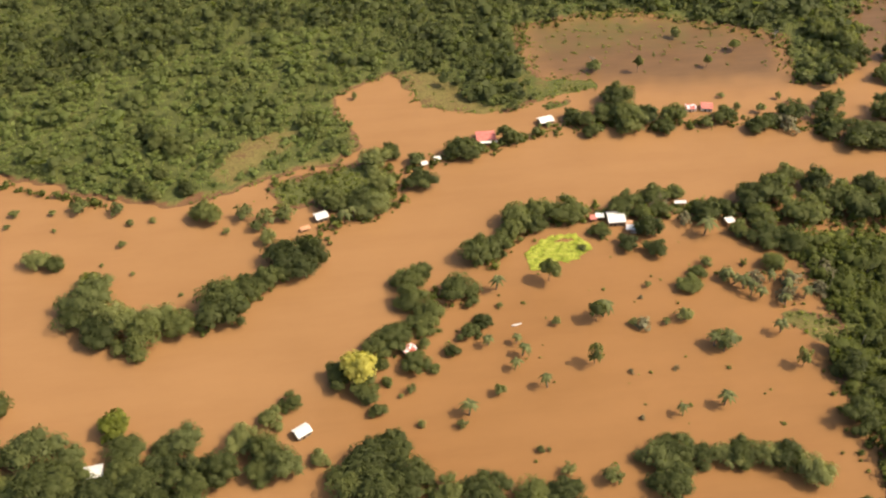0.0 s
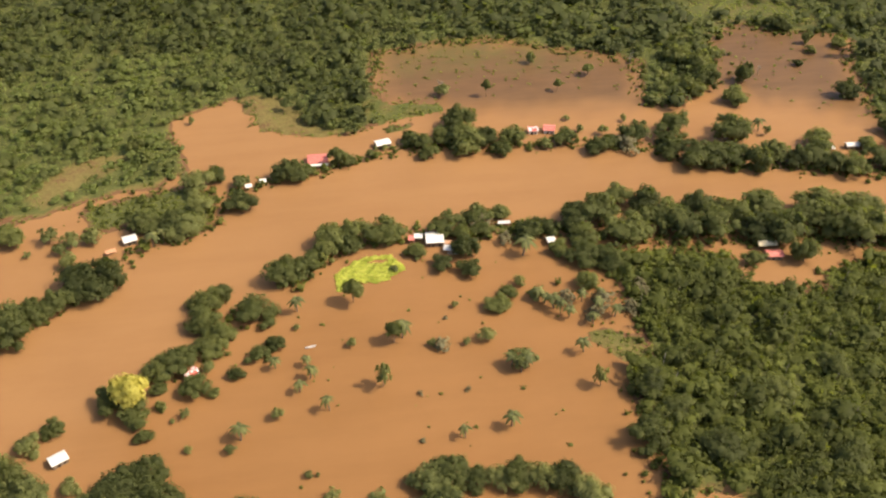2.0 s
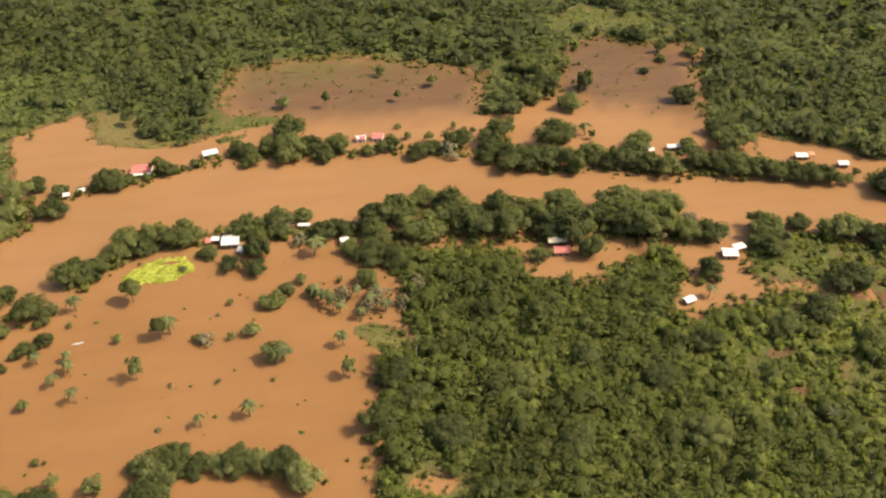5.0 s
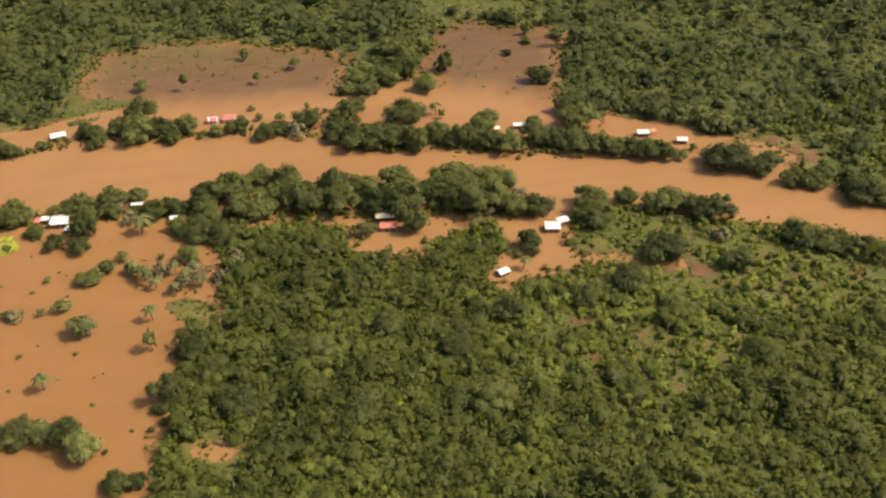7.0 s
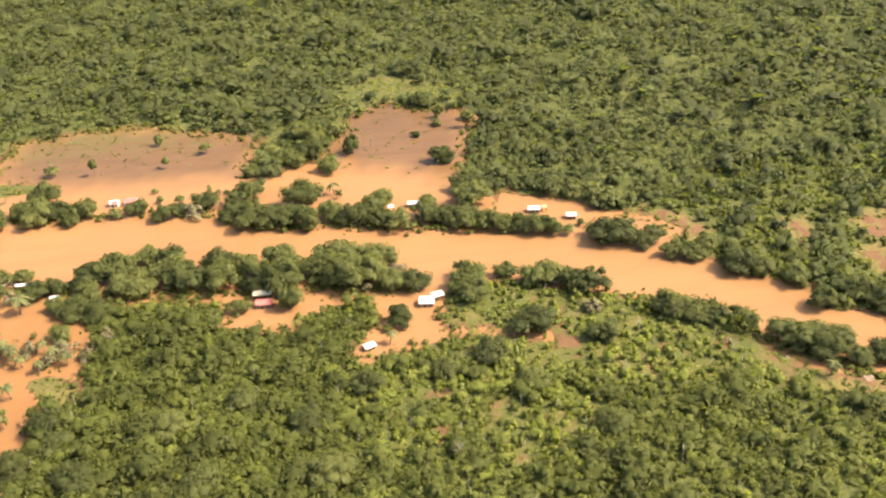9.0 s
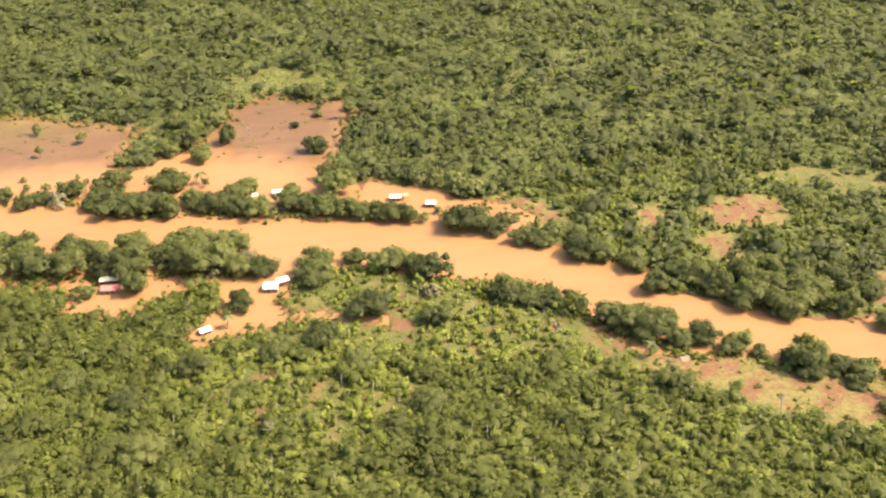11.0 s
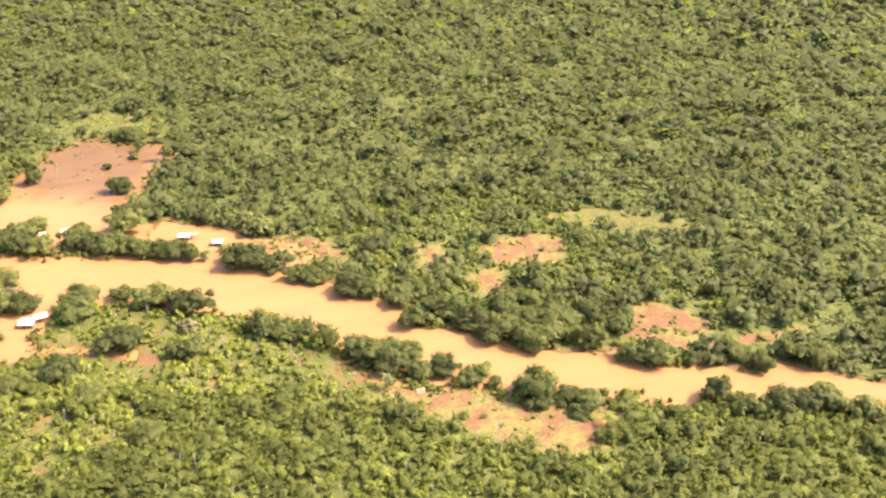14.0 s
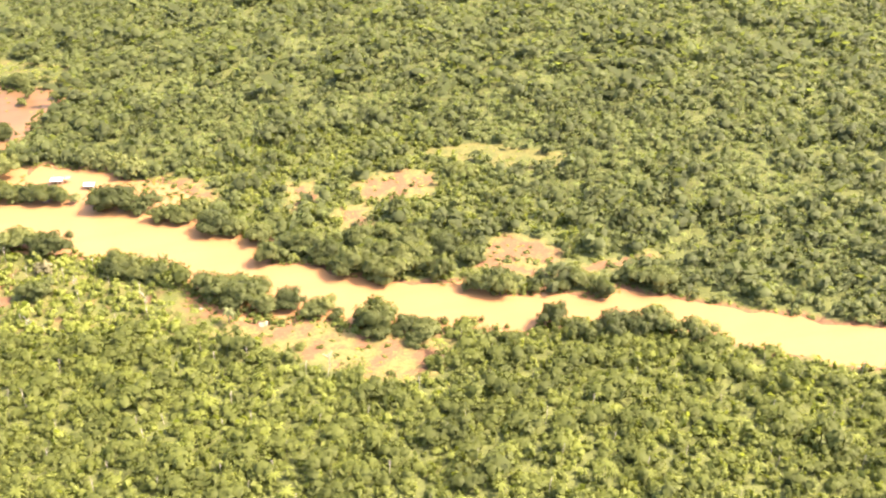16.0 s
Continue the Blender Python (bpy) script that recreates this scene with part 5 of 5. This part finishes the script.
place_trees(ROUND, SCRUB_TREES, "dark green tree standing over low bright scrub", "tree", "dark trees in the west scrub", 163)
for some in (ROUND, FINE, TALL, OLIVE, SHRUB, DRY, GOLD, LIME):
    forget(some)


def bare_tree(x, y, height, seed):
    """A dead tree: pale trunk and forked limbs without leaves."""
    rng = np.random.RandomState(seed)
    top = new("bare_tree")

    def rod(a, b, r0, r1):
        bm = bmesh.new()
        a, b = Vector(a), Vector(b)
        q = (b - a).to_track_quat("Z", "Y")
        rings = [[bm.verts.new(at + q @ Vector((math.cos(1.257 * k) * r, math.sin(1.257 * k) * r, 0))) for k in range(5)] for at, r in ((a, r0), (b, r1))]
        for k in range(5):
            bm.faces.new((rings[0][k], rings[0][(k + 1) % 5], rings[1][(k + 1) % 5], rings[1][k]))
        bm.faces.new(rings[1])
        return bm

    lean = rng.uniform(-0.5, 0.5, 2)
    part("trunk", rod((0, 0, -0.8), (lean[0], lean[1], height), 0.20, 0.08), PALE_BARK, top)
    for k in range(7):
        s, a, out = rng.uniform(0.4, 0.92), 2.4 * k + rng.uniform(-0.4, 0.4), height * rng.uniform(0.2, 0.34)
        foot = (lean[0] * s, lean[1] * s, height * s)
        tip = (foot[0] + out * math.cos(a), foot[1] + out * math.sin(a), foot[2] + out * rng.uniform(0.5, 1.0))
        limb = part("limb", rod(foot, tip, 0.10, 0.04), PALE_BARK, top)
        mid = [(p + q) / 2 for p, q in zip(foot, tip)]
        part("twig", rod(mid, (mid[0] + out * 0.4 * math.cos(a + 0.9), mid[1] + out * 0.4 * math.sin(a + 0.9), mid[2] + out * 0.4), 0.06, 0.025), PALE_BARK, limb)
    top.matrix_basis = pose(x, y, 0)
    return tagged(top, "leafless pale dead tree with forked limbs", "tree", "dead trees")


for n, (x, y) in enumerate(DEAD_TREES):
    bare_tree(x, y, 5.5 + 1.3 * (n % 3), 300 + n)


# ---- palms ----
def palm_proto(seed):
    """A palm of height 1: ringed stem and arching fronds."""
    rng = np.random.RandomState(seed)
    top = new("palm_tree")
    bm = bmesh.new()
    rings = []
    for k in range(9):
        s = k / 8
        r = (0.034 - 0.012 * s) * (1.12 if k % 2 else 1.0)
        rings.append([bm.verts.new((0.03 * math.sin(2.4 * s) + r * math.cos(a), r * math.sin(a), -0.15 + 0.87 * s)) for a in np.linspace(0, 6.283, 8)[:-1]])
    for lo, hi in zip(rings, rings[1:]):
        for k in range(7):
            bm.faces.new((lo[k], lo[(k + 1) % 7], hi[(k + 1) % 7], hi[k]))
    bm.faces.new(rings[-1])
    part("trunk", bm, BARK, top)
    for k in range(17):
        v, f = fronds_of(np.random.RandomState(seed * 31 + k), 1, 0.38 * rng.uniform(0.8, 1.2), 0.8, 0.08, np.array([0, 0, 0.0]), 6)
        a = 6.283 * k / 17 * 2.4
        turn = np.array([[math.cos(a), -math.sin(a), 0], [math.sin(a), math.cos(a), 0], [0, 0, 1]])
        frond = new("frond", foliage_mesh("frond", v @ turn.T + [0.02, 0, 0.71], f, PALM_LEAF))
        frond.parent = top
    return top


PALM = [palm_proto(3), palm_proto(4), palm_proto(5)]
rng = np.random.RandomState(9)
for x, y, h in PALMS:
    m = pose(x, y, 0, rng.uniform(-9, 9), rng.uniform(-9, 9), rng.uniform(0, 360)) @ Matrix.Diagonal((h * rng.uniform(0.95, 1.3), h * rng.uniform(0.95, 1.3), h * rng.uniform(0.95, 1.25), 1))
    tagged(copy_thing(PALM[rng.randint(3)], m), "slender palm with arching fronds standing in flood water", "palm", "palms in the flood")
forget(PALM)


# ---- floating weed ----
def build_mat():
    pts, r = scatter(0.75, 70, 110, 262, 292, 8)
    p = pts + np.stack([wavy(pts, 9), wavy(pts + 50, 8)], 1) * 0.7
    gap = np.hypot((p[:, 0] - 90.7) / 4.2, (p[:, 1] - 284.4) / 1.5) < 1
    pts = pts[(depth_in(p, YELLOW_MAT) > 0) & ~gap]
    n = len(pts)
    t = [crown_template(81 + k, 3, -0.1, 0.55, 0.5, 34, 0.17, 1) for k in range(3)]
    t = [(v, f, (nn + [0, 0, 2.5]) / np.linalg.norm(nn + [0, 0, 2.5], axis=1, keepdims=True)) for v, f, nn in t]
    plant("yellow_weed", pts, 1.1 * r.uniform(0.7, 1.3, n), 0.34 * r.uniform(0.6, 1.5, n), r.randint(0, 3, n), t, np.clip(0.45 + 0.35 * wavy(pts, 6) + 0.2 * r.normal(size=n), 0, 1),
          "bright yellow-green mat of low weed in the flood", MAT_LEAF, "weed")


build_mat()


def drowned_weeds():
    """Tips of weeds and twigs that break the surface of the drowned field and the fields' shallows."""
    pts, r = scatter(5.0, -20, 185, 150, 305, 41)
    keep = (depth_in(pts, SOUTH_LAND) < -1) & (r.uniform(0, 1, len(pts)) < np.clip(0.07 + 0.16 * wavy(pts, 30), 0, 1))
    keep &= (pts[:, 1] < 290 - 0.3 * np.abs(pts[:, 0] - 110)) & (pts[:, 0] > 40 - 0.35 * (pts[:, 1] - 200))
    pts = pts[keep]
    n = len(pts)
    t = [crown_template(111 + k, 3, 0.0, 0.6, 0.4, 22, 0.2, 1) for k in range(3)]
    plant("drowned_weeds", pts, 0.8 * r.lognormal(0, 0.4, n), 0.4 * r.lognormal(0, 0.4, n), r.randint(0, 3, n), t, np.clip(0.62 + 0.25 * r.normal(size=n), 0, 1),
          "small tips of drowned weeds in brown flood water", None, "weeds")


drowned_weeds()


# ---- houses ----
def box_bm(x0, x1, y0, y1, z0, z1, bevel=0.0):
    bm = bmesh.new()
    bmesh.ops.create_cube(bm, size=1)
    for v in bm.verts:
        v.co = Vector(((x0 + x1) / 2 + v.co.x * (x1 - x0), (y0 + y1) / 2 + v.co.y * (y1 - y0), (z0 + z1) / 2 + v.co.z * (z1 - z0)))
    if bevel:
        bmesh.ops.bevel(bm, geom=bm.edges[:], offset=bevel, segments=1, affect="EDGES")
    return bm


def roof_bm(length, run, rise, thick=0.06, waves=True):
    """One slope of sheet roofing, from the eave (y = 0) up to the ridge (y = run), with shallow corrugations."""
    bm = bmesh.new()
    n = max(8, int(length / 0.38)) if waves else 1
    cols = []
    for k in range(n + 1):
        x = -length / 2 + length * k / n
        lift = 0.03 * (k % 2) if waves else 0
        cols.append([bm.verts.new((x, y, z + lift + dz)) for dz in (0, thick) for y, z in ((0, 0), (run, rise))])
    for a, b in zip(cols, cols[1:]):
        bm.faces.new((a[2], b[2], b[3], a[3]))
        bm.faces.new((a[0], a[1], b[1], b[0]))
        bm.faces.new((a[0], b[0], b[2], a[2]))
        bm.faces.new((a[1], a[3], b[3], b[1]))
    for c in (cols[0], cols[-1]):
        bm.faces.new((c[0], c[2], c[3], c[1]))
    bmesh.ops.recalc_face_normals(bm, faces=bm.faces[:])
    return bm


def gable_bm(x, width, z, rise, thick=0.1):
    bm = bmesh.new()
    a = [bm.verts.new((x - thick / 2, y, h)) for y, h in ((-width / 2, z), (width / 2, z), (0, z + rise))]
    b = [bm.verts.new((x + thick / 2, v.co.y, v.co.z)) for v in a]
    bm.faces.new(a[::-1])
    bm.faces.new(b)
    for k in range(3):
        bm.faces.new((a[k], a[(k + 1) % 3], b[(k + 1) % 3], b[k]))
    return bm


def house(name, x, y, length, width, turn, label, roof=TIN, wall=PLANK, eave=2.0, rise=0.9, over=0.4, windows=2, lean=False):
    """A small farmhouse that stands in the water: walls, gables, door, windows, roof slopes, ridge cap."""
    top = new(name)
    l, w, base = length - 2 * over, width - 2 * over, -0.9
    t = 0.14
    part("wall", box_bm(-l / 2, l / 2, -w / 2, -w / 2 + t, base, eave), wall, top)
    part("wall", box_bm(-l / 2, l / 2, w / 2 - t, w / 2, base, eave), wall, top)
    for s in (-1, 1):
        part("wall", box_bm(s * l / 2 - (t if s > 0 else 0), s * l / 2 + (t if s < 0 else 0), -w / 2 + t, w / 2 - t, base, eave), wall, top)
    door = part("door", box_bm(-l * 0.12 - 0.45, -l * 0.12 + 0.45, -w / 2 - 0.03, -w / 2 + 0.02, base, min(1.2, eave - 0.25)), DARK_DOOR, top)
    for k in range(windows):
        at = l * (0.26 if k == 0 else -0.36)
        pane = part("window", box_bm(at - 0.4, at + 0.4, -w / 2 - 0.02, -w / 2 + 0.02, 0.35, min(1.15, eave - 0.3)), DARK_DOOR, top)
        part("sill", box_bm(at - 0.5, at + 0.5, -w / 2 - 0.09, -w / 2 - 0.002, 0.27, 0.34), PLANK, pane)
    if lean:
        slope = part("roof_slope", roof_bm(length, width, rise), roof, top)
        slope.matrix_local = pose(0, -width / 2, eave + 0.02)
        for s in (-1, 1):
            part("post", box_bm(s * (l / 2 - 0.1) - 0.06, s * (l / 2 - 0.1) + 0.06, w / 2 - 0.12, w / 2 - 0.001, eave - 0.01, eave + rise * 0.85), PLANK, top)
    else:
        for s in (-1, 1):
            part("gable", gable_bm(s * (l / 2 - t / 2), w, eave, rise * w / width, t * 0.9), wall, top)
            slope = part("roof_slope", roof_bm(length, width / 2, rise), roof, top)
            slope.matrix_local = pose(0, -s * width / 2, eave - rise * over / (width / 2) + 0.05, 0, 0, 0 if s > 0 else 180)
        part("ridge_cap", box_bm(-length / 2, length / 2, -0.16, 0.16, eave + rise - rise * over / (width / 2) + 0.075, eave + rise - rise * over / (width / 2) + 0.15, 0.02), roof, top)
    top.matrix_basis = pose(x, y, 0, 0, 0, turn)
    return tagged(top, label, "house")


def shelter(name, x, y, length, width, turn, label, roof=TIN, high=2.1, tilt=0.35):
    """An open shed: four posts, beams and one sheet roof."""
    top = new(name)
    for sx in (-1, 1):
        for sy in (-1, 1):
            px, py = sx * (length / 2 - 0.25), sy * (width / 2 - 0.25)
            part("post", box_bm(px - 0.07, px + 0.07, py - 0.07, py + 0.07, -0.9, high + (0.5 + 0.5 * sy) * tilt, 0.015), PLANK, top)
    for sy in (-1, 1):
        z = high + (0.5 + 0.5 * sy) * tilt
        part("beam", box_bm(-length / 2 + 0.1, length / 2 - 0.1, sy * (width / 2 - 0.25) - 0.06, sy * (width / 2 - 0.25) + 0.06, z, z + 0.12), PLANK, top)
    slope = part("roof_slope", roof_bm(length, width, tilt), roof, top)
    slope.matrix_local = pose(0, -width / 2, high + 0.12)
    top.matrix_basis = pose(x, y, 0, 0, 0, turn)
    return tagged(top, label, "shed")


house("farmhouse", 72.0, 360.5, 9.2, 8.0, -2, "flooded farmhouse with red sheet roof on the river bank", RED_TIN, WHITEWASH)
house("farmhouse", 102.6, 369.9, 7.2, 5.2, 14, "flooded whitewashed house with a pale tin roof on the river bank")
shelter("porch", 72.6, 355.6, 8.2, 1.3, -2, "low white sheet-roofed porch before the red-roofed house", TIN, 1.5, 0.3)
shelter("shed", 41.2, 342.9, 3.0, 2.4, 10, "small tin-roofed shed standing in water")
shelter("shed", 47.3, 345.7, 3.2, 2.6, 5, "small tin-roofed shed standing in water")
house("farmhouse", 174.3, 370.3, 5.0, 4.6, -6, "small flooded house with a red and white patched roof", PATCHED_TIN, WHITEWASH, windows=1)
house("farmhouse", 182.3, 370.0, 5.8, 5.8, -16, "flooded house with a bright red roof among bank trees", RED_TIN, WHITEWASH, windows=1)
house("farmhouse", 114.6, 293.2, 7.4, 7.4, -4, "white tin-roofed house flooded to its windows", TIN, eave=2.3, rise=1.0)
shelter("lean_to", 108.4, 295.4, 3.6, 2.8, -8, "pale sheet-roofed lean-to beside the white house", TIN, 1.9)
shelter("lean_to", 105.4, 294.7, 2.6, 3.0, -8, "faded red sheet-roofed lean-to beside the white house", RED_TIN, 1.7)
shelter("porch", 119.4, 289.3, 2.4, 1.9, -16, "small pink sheet-roofed porch beside the white house", RUST_TIN, 1.9)
shelter("lean_to", 119.6, 286.1, 5.0, 3.2, -18, "low tin-roofed lean-to beside the white house", TIN, 1.5)
shelter("shed", 160.6, 284.2, 3.8, 3.4, 10, "small tin-roofed shed under a tree")
house("hut", 20.9, 232.5, 5.0, 4.4, 24, "small hut with a patched red and white roof in the flood", PATCHED_TIN, windows=1, eave=1.7, rise=0.8)
house("farmhouse", -6.3, 313.1, 5.6, 4.8, 18, "small white tin-roofed house at the flooded yard", TIN, windows=1)
shelter("shed", -13.1, 306.5, 4.2, 2.2, 18, "low rusty sheet shed standing in water", RUST_TIN, 1.1)
house("farmhouse", -18.0, 201.2, 5.6, 4.5, 30, "lone white tin-roofed house standing in flood water", TIN, windows=1)
house("farmhouse", -84.0, 194.6, 7.0, 5.0, 6, "white tin-roofed house among near bank trees", TIN, windows=1)
house("farmhouse", 245.4, 261.5, 6.8, 4.8, -8, "small flooded house with a red roof beside tall trees", RED_TIN, windows=1)
shelter("awning", 244.8, 266.8, 7.6, 2.6, -4, "long cream sheet awning behind the red-roofed house", CREAM_TIN, 2.5, 0.9)
house("farmhouse", 309.2, 247.4, 6.2, 5.6, -12, "white tin-roofed house in a flooded yard", TIN, windows=1)
shelter("shed", 314.0, 249.7, 5.0, 3.4, 14, "white tin-roofed shed beside the house", TIN, 2.3)
house("hut", 283.4, 222.6, 4.6, 3.6, 20, "small white-roofed hut at the edge of the wood", TIN, windows=1, eave=1.6, rise=0.7)
house("farmhouse", 317.3, 332.6, 6.9, 3.6, -6, "long white tin-roofed house behind bank trees", TIN, windows=1)
shelter("shed", 305.7, 330.6, 2.8, 2.2, 0, "small white tin-roofed shed behind bank trees")
house("farmhouse", 370.4, 313.1, 5.6, 4.2, -12, "long white tin-roofed house on the flooded bank", TIN, windows=1)
shelter("shed", 375.2, 312.6, 2.6, 2.8, -12, "small lean-to with a rusty roof beside the house", RUST_TIN)
house("farmhouse", 385.3, 302.8, 4.8, 4.0, -14, "small white tin-roofed house standing in flood water", TIN, windows=1)
shelter("shed", 144.6, 299.3, 5.2, 1.6, -6, "narrow grey sheet-roofed shed under bank trees", GREY_HULL, 1.6)


# ---- boats, heaps and flotsam ----
def canoe(x, y, length, turn, label, hull=GREY_HULL):
    """A narrow open boat: hull, gunwale and two thwarts."""
    top = new("canoe")
    n, bm = 9, bmesh.new()
    rows = []
    for k in range(n):
        s = -1 + 2 * k / (n - 1)
        w, rise = 0.42 * (1 - abs(s) ** 2.4) + 0.02, 0.16 * s * s
        rows.append([bm.verts.new((s * length / 2, y0 * w, z0 + rise)) for y0, z0 in ((-1, 0.38), (-0.75, 0.02), (0, -0.06), (0.75, 0.02), (1, 0.38), (0.86, 0.38), (0.6, 0.08), (0, 0.02), (-0.6, 0.08), (-0.86, 0.38))])
    for a, b2 in zip(rows, rows[1:]):
        for k in range(10):
            bm.faces.new((a[k], b2[k], b2[(k + 1) % 10], a[(k + 1) % 10]))
    bm.faces.new(rows[0])
    bm.faces.new(rows[-1][::-1])
    bmesh.ops.recalc_face_normals(bm, faces=bm.faces[:])
    part("hull", bm, hull, top)
    for s in (-0.25, 0.25):
        part("thwart", box_bm(s * length - 0.1, s * length + 0.1, -0.36, 0.36, 0.26, 0.30), PLANK, top)
    top.matrix_basis = pose(x, y, 0, 0, 0, turn)
    return tagged(top, label, "boat")


def heap(name, x, y, r, h, material, label, seed):
    """A low uneven mound."""
    rng = np.random.RandomState(seed)
    bm = bmesh.new()
    bmesh.ops.create_icosphere(bm, subdivisions=3, radius=1)
    for v in bm.verts:
        k = 1 + 0.22 * noise.noise(v.co * 1.7 + Vector((seed, 0, 0)))
        v.co = Vector((v.co.x * r * k, v.co.y * r * 0.7 * k, max(v.co.z, -0.2) * h * k))
    me = bpy.data.meshes.new(name)
    bm.to_mesh(me)
    bm.free()
    me.materials.append(material)
    ob = new(name, me)
    ob.matrix_basis = pose(x, y, 0.28, 0, 0, rng.uniform(0, 180))
    return tagged(ob, label, "heap")


canoe(61.7, 239.9, 4.2, 10, "pale open boat adrift on the flood water")
canoe(121.0, 284.4, 5.0, -14, "white open boat moored beside the white house", TIN)
heap("sand_heap", 449.9, 165.7, 2.6, 0.5, SAND, "low pale sand heap beside the bank track", 2)
heap("lime_heap", 428.7, 182.1, 1.0, 0.3, SAND, "small pale heap on the open bank", 3)
